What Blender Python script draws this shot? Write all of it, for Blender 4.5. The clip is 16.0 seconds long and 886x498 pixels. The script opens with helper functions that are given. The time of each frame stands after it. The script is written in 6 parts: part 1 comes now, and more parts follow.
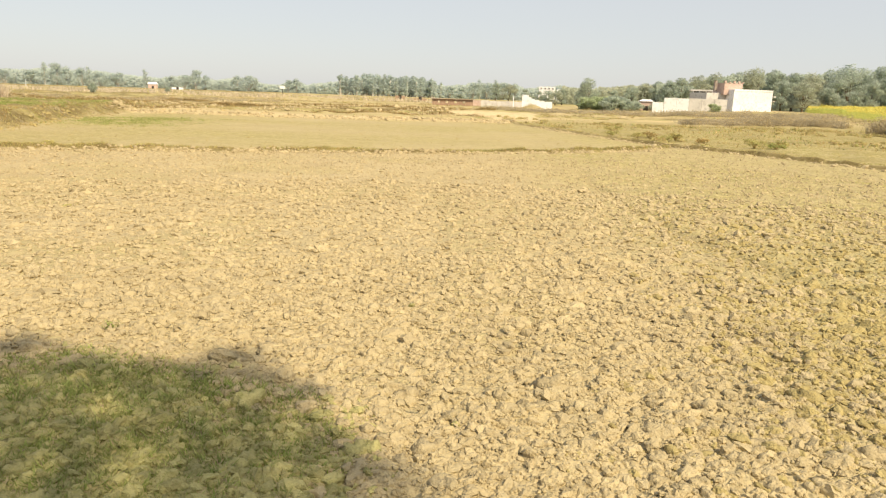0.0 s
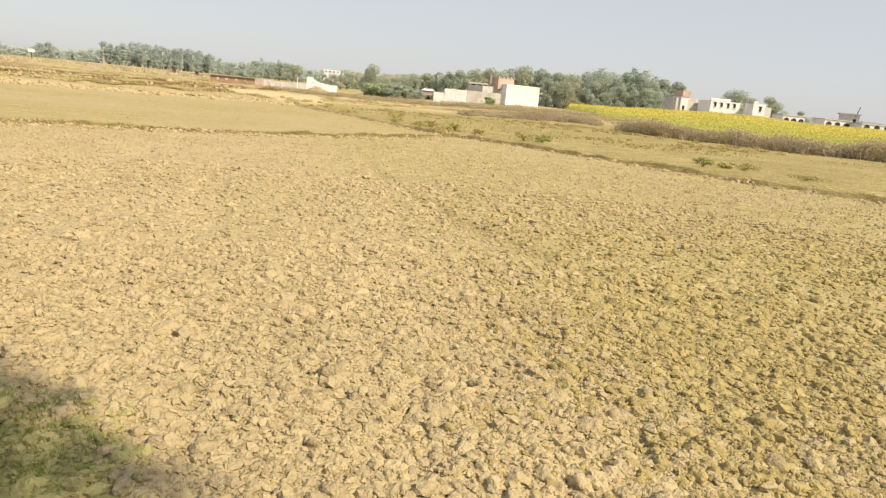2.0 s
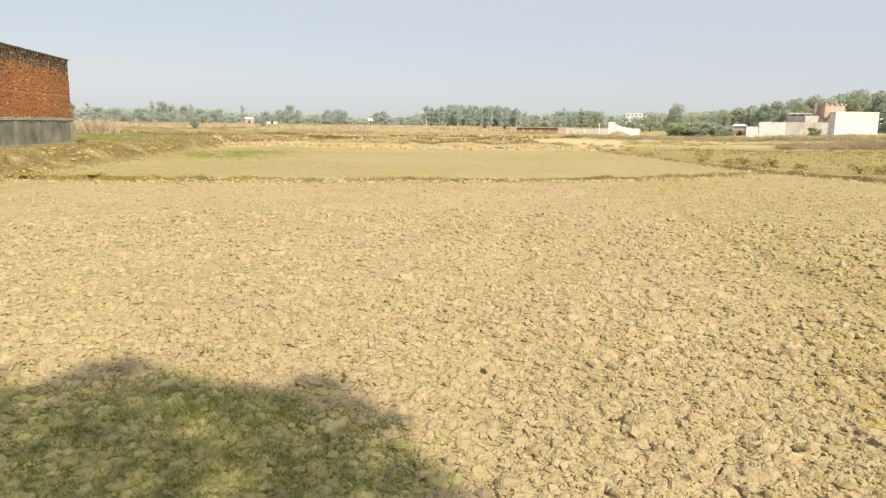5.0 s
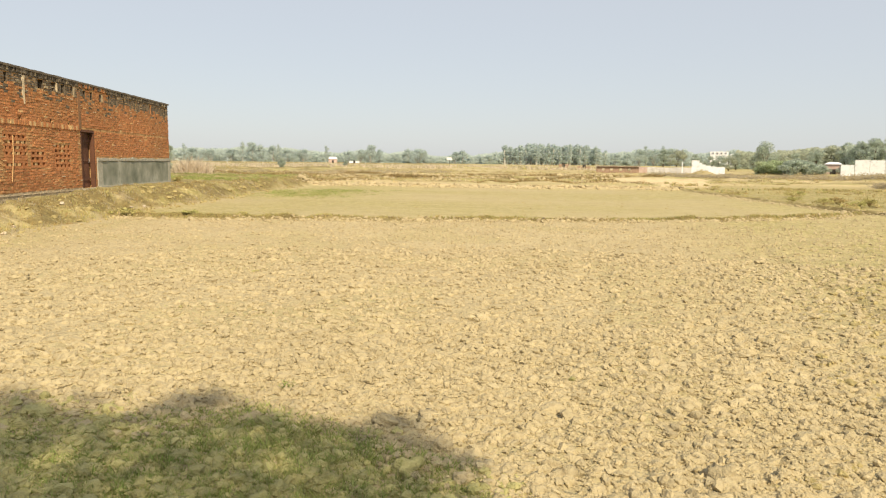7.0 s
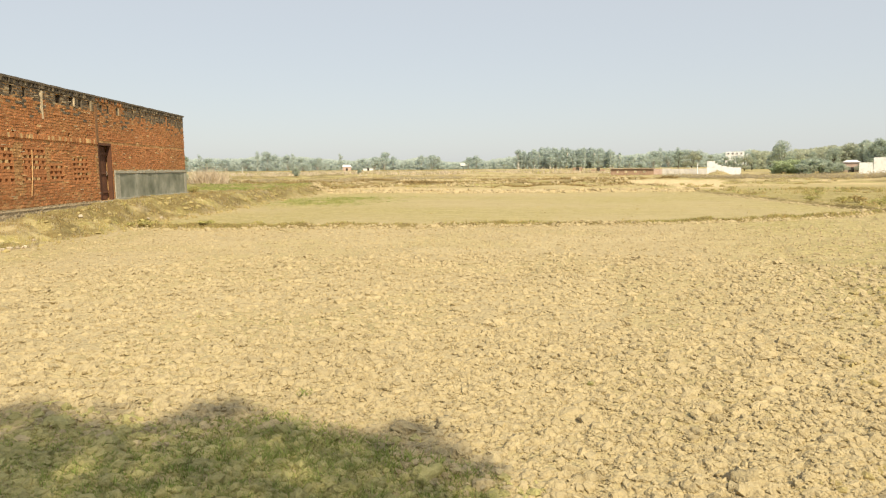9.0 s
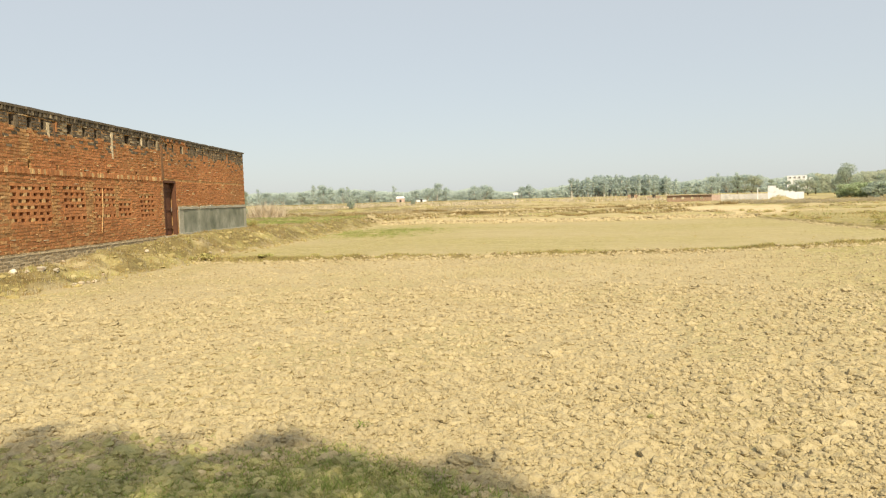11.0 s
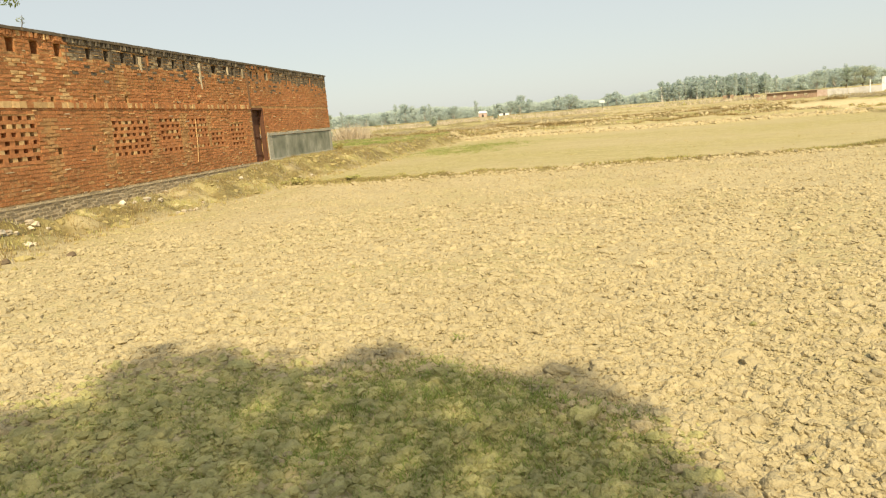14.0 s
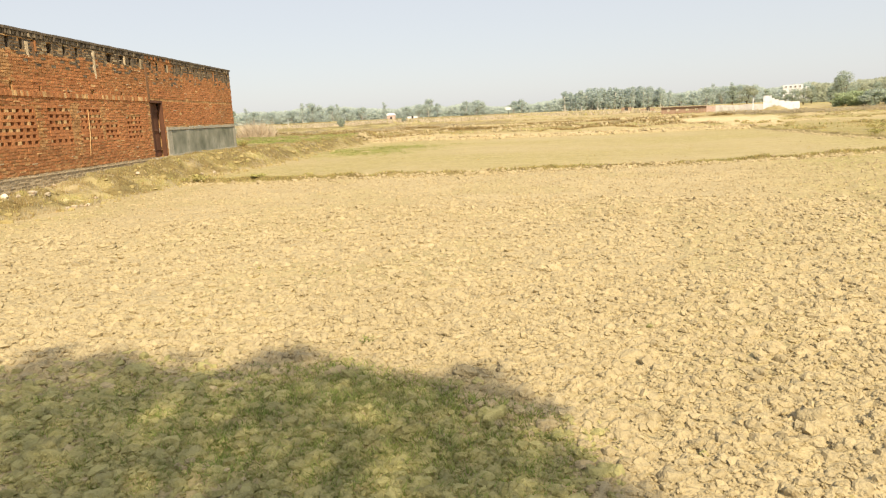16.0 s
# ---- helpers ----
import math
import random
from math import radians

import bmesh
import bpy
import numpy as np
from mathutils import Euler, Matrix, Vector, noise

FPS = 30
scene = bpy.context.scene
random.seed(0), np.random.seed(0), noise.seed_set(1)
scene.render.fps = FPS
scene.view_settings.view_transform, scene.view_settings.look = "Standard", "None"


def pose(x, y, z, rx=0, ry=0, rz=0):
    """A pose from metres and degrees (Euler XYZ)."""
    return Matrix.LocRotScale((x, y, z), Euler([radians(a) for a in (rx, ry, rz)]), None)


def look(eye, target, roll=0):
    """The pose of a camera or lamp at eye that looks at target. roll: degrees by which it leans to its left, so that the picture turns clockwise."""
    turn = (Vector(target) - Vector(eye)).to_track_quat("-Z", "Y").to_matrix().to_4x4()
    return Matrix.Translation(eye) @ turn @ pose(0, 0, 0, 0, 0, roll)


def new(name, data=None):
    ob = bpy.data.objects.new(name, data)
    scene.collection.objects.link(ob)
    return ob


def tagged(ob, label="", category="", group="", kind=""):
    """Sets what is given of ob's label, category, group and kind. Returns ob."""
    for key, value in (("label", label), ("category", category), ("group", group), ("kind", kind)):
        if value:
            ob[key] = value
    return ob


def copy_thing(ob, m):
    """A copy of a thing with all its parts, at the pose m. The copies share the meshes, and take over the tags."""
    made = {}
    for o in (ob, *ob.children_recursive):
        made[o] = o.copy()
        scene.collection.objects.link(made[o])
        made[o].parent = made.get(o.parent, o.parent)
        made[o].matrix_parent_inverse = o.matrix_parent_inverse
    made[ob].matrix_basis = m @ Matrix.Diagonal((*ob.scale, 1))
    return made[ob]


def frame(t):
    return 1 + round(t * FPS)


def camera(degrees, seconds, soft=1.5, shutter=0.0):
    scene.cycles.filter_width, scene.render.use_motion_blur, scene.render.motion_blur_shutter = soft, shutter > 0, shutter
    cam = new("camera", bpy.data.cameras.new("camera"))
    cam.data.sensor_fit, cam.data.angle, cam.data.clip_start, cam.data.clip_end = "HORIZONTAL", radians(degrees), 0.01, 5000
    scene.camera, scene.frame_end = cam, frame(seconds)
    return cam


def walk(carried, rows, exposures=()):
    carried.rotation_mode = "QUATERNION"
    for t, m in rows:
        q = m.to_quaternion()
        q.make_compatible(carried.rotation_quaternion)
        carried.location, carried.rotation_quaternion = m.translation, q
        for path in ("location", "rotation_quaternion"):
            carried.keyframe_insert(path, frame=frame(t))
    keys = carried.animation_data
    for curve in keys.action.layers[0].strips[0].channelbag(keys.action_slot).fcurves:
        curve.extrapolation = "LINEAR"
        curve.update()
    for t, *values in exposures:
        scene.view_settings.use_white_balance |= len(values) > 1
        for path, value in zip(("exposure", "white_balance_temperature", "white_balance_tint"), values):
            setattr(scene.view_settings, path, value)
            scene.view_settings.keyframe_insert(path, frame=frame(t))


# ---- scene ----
import itertools

# ---- camera: held by one who stands in the field and turns; seconds, sway in metres, yaw, pitch, roll ----
EYE = 1.7
TURNS = [
    (0.0, 0.005, 0.030, -0.026, -0.01, -12.22, -1.89),
    (0.5, -0.003, 0.038, -0.019, -4.34, -11.65, -2.76),
    (1.0, -0.001, 0.042, -0.007, -10.60, -12.13, -3.75),
    (1.5, 0.012, 0.031, -0.005, -14.03, -12.47, -4.52),
    (2.0, 0.016, 0.029, -0.003, -17.01, -12.42, -5.32),
    (2.5, 0.030, 0.019, -0.001, -16.55, -12.00, -5.32),
    (3.0, 0.024, 0.012, -0.000, -14.59, -11.52, -5.03),
    (3.5, 0.029, 0.010, 0.005, -9.87, -10.91, -3.89),
    (4.0, 0.023, -0.007, -0.007, -5.84, -11.37, -2.76),
    (4.5, 0.031, 0.034, -0.014, 0.73, -10.53, -1.31),
    (4.7, 0.011, 0.036, -0.014, 3.82, -10.29, -0.91),
    (6.8, 0.015, 0.010, 0.005, 12.14, -7.67, -0.70),
    (7.0, 0.015, 0.009, 0.007, 13.07, -7.03, -0.61),
    (7.5, 0.006, 0.011, 0.011, 15.18, -6.07, 0.30),
    (8.0, 0.004, 0.011, 0.009, 14.72, -6.32, 0.37),
    (8.5, 0.005, 0.008, 0.012, 14.44, -6.40, 0.52),
    (8.7, 0.008, 0.017, 0.008, 14.17, -6.56, 0.53),
    (10.8, 0.031, -0.035, 0.019, 15.24, -5.68, 1.26),
    (11.0, 0.018, -0.026, 0.025, 18.45, -4.03, 1.60),
    (11.5, -0.007, -0.043, 0.040, 19.36, -4.03, 1.95),
    (12.0, 0.009, -0.034, 0.028, 21.03, -4.51, 2.71),
    (12.5, -0.011, -0.024, 0.026, 23.57, -5.16, 3.77),
    (13.0, -0.014, -0.016, 0.023, 24.42, -6.92, 4.11),
    (13.5, -0.021, 0.001, 0.014, 25.15, -8.71, 4.40),
    (14.0, -0.023, -0.006, 0.009, 25.09, -10.49, 4.76),
    (14.5, -0.027, -0.010, 0.005, 25.30, -10.83, 5.11),
    (15.0, -0.036, -0.011, -0.002, 24.89, -10.42, 4.94),
    (15.5, -0.044, -0.053, 0.013, 20.64, -10.49, 3.44),
    (16.0, -0.048, -0.034, 0.014, 17.74, -10.77, 2.57),
]
cam = camera(64.41, 16.0, soft=1.2)
# the phone's own brightness and white balance drift as it turns: seconds, stops, kelvin, tint
TONE = [(0.0, 0.80, 6950, 8), (0.5, 0.77, 6850, 9), (1.0, 0.76, 6850, 9), (2.0, 0.72, 6800, 10), (3.0, 0.71, 6700, 10), (4.0, 0.71, 6600, 10), (4.7, 0.72, 6550, 9), (7.0, 0.74, 6680, 7), (8.7, 0.75, 6750, 6), (10.8, 0.75, 6700, 4), (12.5, 0.77, 6850, 3), (13.0, 0.78, 6980, 3), (13.5, 0.80, 7100, 2), (14.0, 0.82, 7100, 2), (14.5, 0.84, 7050, 4), (15.0, 0.87, 6920, 8), (15.5, 0.89, 6850, 9), (16.0, 0.89, 6850, 9)]
walk(cam, [(t, pose(x, y, EYE + z, 90 + p, r, a)) for t, x, y, z, a, p, r in TURNS], TONE)

# ---- sky and sun ----
SUN_AZ, SUN_EL = 144.0, 45.0
world = bpy.data.worlds.new("world")
scene.world = world
world.use_nodes = True
wn = world.node_tree.nodes
sky = wn.new("ShaderNodeTexSky")
sky.sky_type = "NISHITA"
sky.sun_disc = False
sky.sun_elevation, sky.sun_rotation = radians(SUN_EL), radians(SUN_AZ)
sky.air_density, sky.dust_density, sky.ozone_density = 1.0, 1.0, 1.0
wn["Background"].inputs["Strength"].default_value = 0.075
hazy = wn.new("ShaderNodeMix")      # winter haze whitens the whole sky
hazy.data_type = "RGBA"
hazy.inputs[0].default_value = 0.74
hazy.inputs[7].default_value = (5.6, 5.75, 6.25, 1)
world.node_tree.links.new(sky.outputs[0], hazy.inputs[6])
world.node_tree.links.new(hazy.outputs[2], wn["Background"].inputs["Color"])
TO_SUN = Vector((math.sin(radians(SUN_AZ)) * math.cos(radians(SUN_EL)), math.cos(radians(SUN_AZ)) * math.cos(radians(SUN_EL)), math.sin(radians(SUN_EL))))
sun = new("sun", bpy.data.lights.new("sun", "SUN"))
sun.data.energy, sun.data.angle, sun.data.color = 3.6, radians(0.8), (1.0, 0.855, 0.63)
sun.matrix_world = look(TO_SUN * 60, (0, 0, 0))

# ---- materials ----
def brightened(colour):
    """A base colour raised by a tenth: the sun is weaker, so shade renders lighter."""
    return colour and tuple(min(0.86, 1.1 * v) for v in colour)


def material(name, a, b, c=None, scale=3.0, fine=40.0, rough=0.9, bump=0.3, bump_scale=60.0, island=0.0, metal=0.0, depth=0.02, through_light=0.0):
    """Two colours mixed by broad noise, a third by fine noise, with a relief; island: how much alike pieces differ."""
    a, b, c = brightened(a), brightened(b), brightened(c)
    m = bpy.data.materials.new(name)
    m.use_nodes = True
    n, l = m.node_tree.nodes, m.node_tree.links
    bsdf = n["Principled BSDF"]
    bsdf.inputs["Roughness"].default_value, bsdf.inputs["Metallic"].default_value = rough, metal
    bsdf.inputs["Specular IOR Level"].default_value = 0.25
    where = n.new("ShaderNodeNewGeometry")
    def noise_at(s, detail=6.0):
        t = n.new("ShaderNodeTexNoise")
        t.inputs["Scale"].default_value, t.inputs["Detail"].default_value = s, detail
        l.new(where.outputs["Position"], t.inputs["Vector"])
        return t.outputs["Fac"]
    def ramp(socket, lo, hi):
        r = n.new("ShaderNodeMapRange")
        r.inputs["From Min"].default_value, r.inputs["From Max"].default_value = lo, hi
        l.new(socket, r.inputs["Value"])
        return r.outputs["Result"]
    def mix(f, x, y):
        k = n.new("ShaderNodeMix")
        k.data_type = "RGBA"
        if isinstance(f, float):
            k.inputs[0].default_value = f
        else:
            l.new(f, k.inputs[0])
        for i, v in ((6, x), (7, y)):
            if isinstance(v, tuple):
                k.inputs[i].default_value = (*v, 1)
            else:
                l.new(v, k.inputs[i])
        return k.outputs[2]
    col = mix(ramp(noise_at(scale), 0.35, 0.65), a, b)
    if c:
        col = mix(ramp(noise_at(fine), 0.5, 0.72), col, c)
    if island:
        h = n.new("ShaderNodeHueSaturation")
        v = n.new("ShaderNodeMapRange")
        v.inputs["To Min"].default_value, v.inputs["To Max"].default_value = 1 - island, 1 + island
        own = n.new("ShaderNodeObjectInfo")
        add = n.new("ShaderNodeMath")
        add.operation = "ADD"
        l.new(where.outputs["Random Per Island"], add.inputs[0])
        l.new(own.outputs["Random"], add.inputs[1])
        fr = n.new("ShaderNodeMath")
        fr.operation = "FRACT"
        l.new(add.outputs[0], fr.inputs[0])
        l.new(fr.outputs[0], v.inputs["Value"])
        l.new(v.outputs["Result"], h.inputs["Value"])
        l.new(col, h.inputs["Color"])
        col = h.outputs["Color"]
    l.new(col, bsdf.inputs["Base Color"])
    if bump:
        bp = n.new("ShaderNodeBump")
        bp.inputs["Strength"].default_value, bp.inputs["Distance"].default_value = bump, depth
        l.new(noise_at(bump_scale, 8.0), bp.inputs["Height"])
        l.new(bp.outputs["Normal"], bsdf.inputs["Normal"])
    if through_light:
        bsdf.inputs["Subsurface Weight"].default_value = 0.0
        tr = n.new("ShaderNodeBsdfTranslucent")
        l.new(col, tr.inputs["Color"])
        ms = n.new("ShaderNodeMixShader")
        ms.inputs[0].default_value = through_light
        l.new(bsdf.outputs[0], ms.inputs[1])
        l.new(tr.outputs[0], ms.inputs[2])
        l.new(ms.outputs[0], n["Material Output"].inputs["Surface"])
    return m


SOIL_A, SOIL_B, SOIL_C = (0.425, 0.35, 0.21), (0.378, 0.31, 0.184), (0.295, 0.238, 0.137)
M_CLOD = material("dry_clay_clod", SOIL_A, SOIL_B, SOIL_C, 0.6, 22, 0.95, 0.9, 70, 0.11)
# clods of the shaded patch: the shade's green tint put into their colour
M_CLOD_OLIVE = material("shade_tinted_green_clod", (0.385, 0.345, 0.155), (0.34, 0.31, 0.135), (0.26, 0.25, 0.095), 1.2, 18, 0.95, 1.0, 70, 0.17)
# a darker olive soil colour, mostly towards the right of the plot
M_CLOD_DARK = material("dark_olive_clod", (0.375, 0.308, 0.142), (0.335, 0.273, 0.123), (0.255, 0.205, 0.092), 0.6, 22, 0.95, 0.9, 70, 0.09)
M_BRICK = material("red_brick", (0.445, 0.20, 0.086), (0.385, 0.164, 0.070), (0.315, 0.13, 0.058), 0.5, 9, 0.95, 0.8, 30, 0.09)
M_BRICK_BROWN = material("weathered_brown_brick", (0.37, 0.16, 0.066), (0.31, 0.14, 0.06), (0.40, 0.23, 0.11), 1.0, 9, 0.95, 0.8, 30, 0.11)
M_BRICK_PALE = material("lime_washed_brick", (0.57, 0.39, 0.20), (0.50, 0.32, 0.155), (0.42, 0.24, 0.11), 2, 9, 0.92, 0.7, 40, 0.15)
M_BRICK_OCHRE = material("clay_smeared_brick", (0.43, 0.25, 0.115), (0.37, 0.205, 0.09), (0.30, 0.15, 0.065), 2, 9, 0.95, 0.7, 40, 0.10)
M_BRICK_GREY = material("weathered_grey_brick", (0.29, 0.235, 0.155), (0.235, 0.19, 0.125), (0.33, 0.255, 0.165), 2, 8, 0.95, 0.6, 40, 0.25)
M_BRICK_DARK = material("soot_and_shade_brick", (0.085, 0.07, 0.053), (0.125, 0.10, 0.072), (0.20, 0.16, 0.115), 2, 9, 0.95, 0.6, 50, 0.25)
M_DARK_STAIN = material("dark_brown_stain", (0.17, 0.10, 0.055), (0.25, 0.13, 0.065), (0.12, 0.085, 0.055), 3, 14, 0.95, 0.6, 40)
M_MORTAR = material("mud_mortar", (0.47, 0.29, 0.135), (0.38, 0.21, 0.09), (0.24, 0.125, 0.055), 0.9, 6, 0.97, 0.7, 40)
M_LIME = material("lime_mortar_spill", (0.56, 0.46, 0.32), (0.44, 0.35, 0.23), (0.32, 0.25, 0.16), 4, 20, 0.95, 0.6, 40)
M_PLASTER = material("grey_cement_plaster", (0.13, 0.14, 0.105), (0.33, 0.325, 0.265), (0.20, 0.205, 0.155), 1.1, 5, 0.9, 0.25, 30)
M_PLASTER_EDGE = material("pale_cement_edge", (0.36, 0.34, 0.28), (0.28, 0.27, 0.22), (0.42, 0.39, 0.32), 2, 12, 0.92, 0.4, 40)
M_DARKWOOD = material("dark_door_wood", (0.13, 0.058, 0.034), (0.09, 0.042, 0.026), None, 2, 9, 0.8, 0.3, 30)
# white made bluish in its base colour to offset the yellow sunlight
M_WHITE = material("limewash_cooled_for_sun", (0.72, 0.735, 0.765), (0.62, 0.625, 0.645), (0.50, 0.50, 0.515), 0.5, 3, 0.9, 0.15, 10)
M_PALEWALL = material("dusty_grey_plaster_wall", (0.55, 0.53, 0.51), (0.46, 0.44, 0.42), (0.38, 0.36, 0.35), 0.5, 2, 0.9, 0.2, 8)
M_PINK = material("dusty_brick_wall", (0.47, 0.35, 0.30), (0.40, 0.29, 0.25), (0.53, 0.43, 0.38), 0.6, 3, 0.9, 0.3, 12)
M_SHED = material("brown_mud_brick", (0.30, 0.205, 0.15), (0.24, 0.165, 0.12), (0.38, 0.285, 0.21), 0.8, 4, 0.95, 0.4, 12)
# near-black panels stand in for the shade inside openings; posts use it too
M_DARK = material("dark_for_shade_and_posts", (0.05, 0.045, 0.04), (0.035, 0.03, 0.028), None, 2, 9, 0.7, 0.0)
M_TIN = material("weathered_tin_sheet", (0.33, 0.30, 0.27), (0.25, 0.20, 0.17), (0.2, 0.13, 0.09), 1, 5, 0.6, 0.2, 12)
M_BARK = material("grey_brown_bark", (0.16, 0.115, 0.075), (0.10, 0.075, 0.05), None, 4, 20, 0.95, 0.8, 25)
M_BARK_PALE = material("pale_grey_bark", (0.46, 0.43, 0.38), (0.38, 0.36, 0.32), None, 4, 20, 0.95, 0.5, 25)
# the next four leaf colours are paled: haze put into the base colour
M_LEAF_A = material("haze_paled_green_leaf", (0.44, 0.495, 0.42), (0.40, 0.46, 0.39), (0.475, 0.50, 0.425), 0.2, 2, 0.8, 0, 10, 0.25, through_light=0.6)
M_LEAF_B = material("olive_leaf", (0.45, 0.475, 0.375), (0.41, 0.445, 0.35), (0.48, 0.48, 0.385), 0.2, 2, 0.8, 0, 10, 0.25, through_light=0.6)
M_LEAF_PALE = material("haze_pale_far_leaf", (0.51, 0.57, 0.54), (0.48, 0.545, 0.52), (0.53, 0.57, 0.53), 0.1, 1, 0.9, 0, 10, 0.1, through_light=0.6)
M_LEAF_C = material("fresh_green_leaf", (0.41, 0.475, 0.29), (0.37, 0.435, 0.26), (0.45, 0.475, 0.32), 0.2, 2, 0.8, 0, 10, 0.3, through_light=0.45)
M_LEAF_NEAR = material("yellow_green_compound_leaf", (0.27, 0.33, 0.07), (0.19, 0.26, 0.06), (0.40, 0.36, 0.10), 1.5, 6, 0.55, 0, 10, 0.3, through_light=0.5)
# unseen crown: bright, see-through leaves lighten its shade and tint it green
M_LEAF_SHADE = material("bright_translucent_leaf", (0.52, 0.62, 0.12), (0.46, 0.57, 0.10), (0.57, 0.64, 0.14), 1.5, 6, 0.6, 0, 10, 0.2, through_light=0.75)
M_STRAW = material("dry_straw_grass", (0.46, 0.34, 0.15), (0.36, 0.27, 0.12), (0.26, 0.24, 0.09), 0.8, 5, 0.9, 0, 10, 0.3, through_light=0.2)
M_STRAW_DARK = material("dark_straw_grass", (0.29, 0.21, 0.095), (0.22, 0.165, 0.075), (0.36, 0.27, 0.13), 0.8, 5, 0.9, 0, 10, 0.25, through_light=0.15)
M_GRASS = material("short_green_grass", (0.22, 0.28, 0.075), (0.27, 0.30, 0.095), (0.33, 0.31, 0.125), 0.8, 5, 0.8, 0, 10, 0.3, through_light=0.25)
M_GREENWEED = material("green_weed_leaf", (0.32, 0.335, 0.12), (0.37, 0.36, 0.15), (0.27, 0.28, 0.09), 0.8, 5, 0.8, 0, 10, 0.3, through_light=0.35)
M_WEED = material("dull_olive_weed", (0.36, 0.34, 0.13), (0.42, 0.36, 0.15), (0.30, 0.28, 0.11), 0.8, 5, 0.85, 0, 10, 0.3, through_light=0.2)
M_BRUSH = material("dry_brown_brush", (0.37, 0.32, 0.225), (0.30, 0.262, 0.182), (0.45, 0.385, 0.255), 0.5, 3, 0.95, 0, 10, 0.2, through_light=0.1)
M_BRUSH_TOP = material("tan_dry_reed", (0.46, 0.365, 0.20), (0.39, 0.31, 0.165), None, 0.5, 3, 0.95, 0, 10, 0.3, through_light=0.15)
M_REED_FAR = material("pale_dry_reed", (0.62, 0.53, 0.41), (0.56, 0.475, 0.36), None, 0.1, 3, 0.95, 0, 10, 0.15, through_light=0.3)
M_FLOWER = material("mustard_flower_yellow", (0.68, 0.58, 0.14), (0.62, 0.54, 0.13), (0.56, 0.52, 0.14), 0.15, 1.5, 0.8, 0, 10, 0.1, through_light=0.25)
M_STEM = material("mustard_green_stem", (0.43, 0.45, 0.13), (0.38, 0.42, 0.12), (0.50, 0.49, 0.14), 0.2, 2, 0.8, 0, 10, 0.12, through_light=0.25)
M_STONE = material("pale_broken_brick_litter", (0.56, 0.50, 0.40), (0.44, 0.37, 0.27), (0.36, 0.26, 0.18), 3, 12, 0.9, 0.4, 30, 0.3)


# ---- mesh helpers ----
class Build:
    """Collects boxes and faces, then links them as one mesh."""
    def __init__(self):
        self.v, self.f, self.m = [], [], []

    def face(self, pts, m=0):
        i = len(self.v)
        self.v.extend(tuple(p) for p in pts)
        self.f.append(tuple(range(i, i + len(pts))))
        self.m.append(m)

    def box(self, lo, hi, m=0, jit=0.0):
        i = len(self.v)
        for z in (lo[2], hi[2]):
            for x, y in ((lo[0], lo[1]), (hi[0], lo[1]), (hi[0], hi[1]), (lo[0], hi[1])):
                self.v.append((x + random.uniform(-jit, jit), y + random.uniform(-jit, jit), z + random.uniform(-jit, jit)))
        for q in ((0, 3, 2, 1), (4, 5, 6, 7), (0, 1, 5, 4), (1, 2, 6, 5), (2, 3, 7, 6), (3, 0, 4, 7)):
            self.f.append(tuple(i + k for k in q))
            self.m.append(m)

    def strip(self, xs, front, back, low, top):
        """A continuous slab along x whose front, foot and top may waver; front, low and top are functions of x."""
        i = len(self.v)
        for x in xs:
            self.v += [(x, front(x), low(x)), (x, front(x), top(x)), (x, back, top(x)), (x, back, low(x))]
        n = len(xs)
        for k in range(n - 1):
            a, b = i + 4 * k, i + 4 * k + 4
            for p, q in ((0, 1), (1, 2), (2, 3), (3, 0)):
                self.f.append((a + p, b + p, b + q, a + q))
                self.m.append(0)
        self.f += [(i, i + 1, i + 2, i + 3), (i + 4 * n - 1, i + 4 * n - 2, i + 4 * n - 3, i + 4 * n - 4)]
        self.m += [0, 0]

    def tube(self, pts, radii, sides=7, m=0):
        i = len(self.v)
        pts = [Vector(p) for p in pts]
        for k, p in enumerate(pts):
            d = (pts[min(k + 1, len(pts) - 1)] - pts[max(k - 1, 0)]).normalized()
            a = d.orthogonal().normalized()
            b = d.cross(a)
            for s in range(sides):
                w = 2 * math.pi * s / sides
                self.v.append(tuple(p + (a * math.cos(w) + b * math.sin(w)) * radii[k]))
        for k in range(len(pts) - 1):
            for s in range(sides):
                s2 = (s + 1) % sides
                self.f.append((i + k * sides + s, i + k * sides + s2, i + (k + 1) * sides + s2, i + (k + 1) * sides + s))
                self.m.append(m)
        self.f.append(tuple(i + (len(pts) - 1) * sides + s for s in range(sides)))
        self.m.append(m)

    def mesh(self, name, mats, smooth=False):
        me = bpy.data.meshes.new(name)
        me.from_pydata(self.v, [], self.f)
        for m in (mats if isinstance(mats, (list, tuple)) else [mats]):
            me.materials.append(m)
        me.polygons.foreach_set("material_index", self.m)
        if smooth:
            me.polygons.foreach_set("use_smooth", [True] * len(self.f))
        me.update()
        return me

    def link(self, name, mats, parent=None, label="", smooth=False):
        ob = new(name, self.mesh(name, mats, smooth))
        if parent:
            ob.parent = parent
        if label:
            ob["label"] = label
        return ob


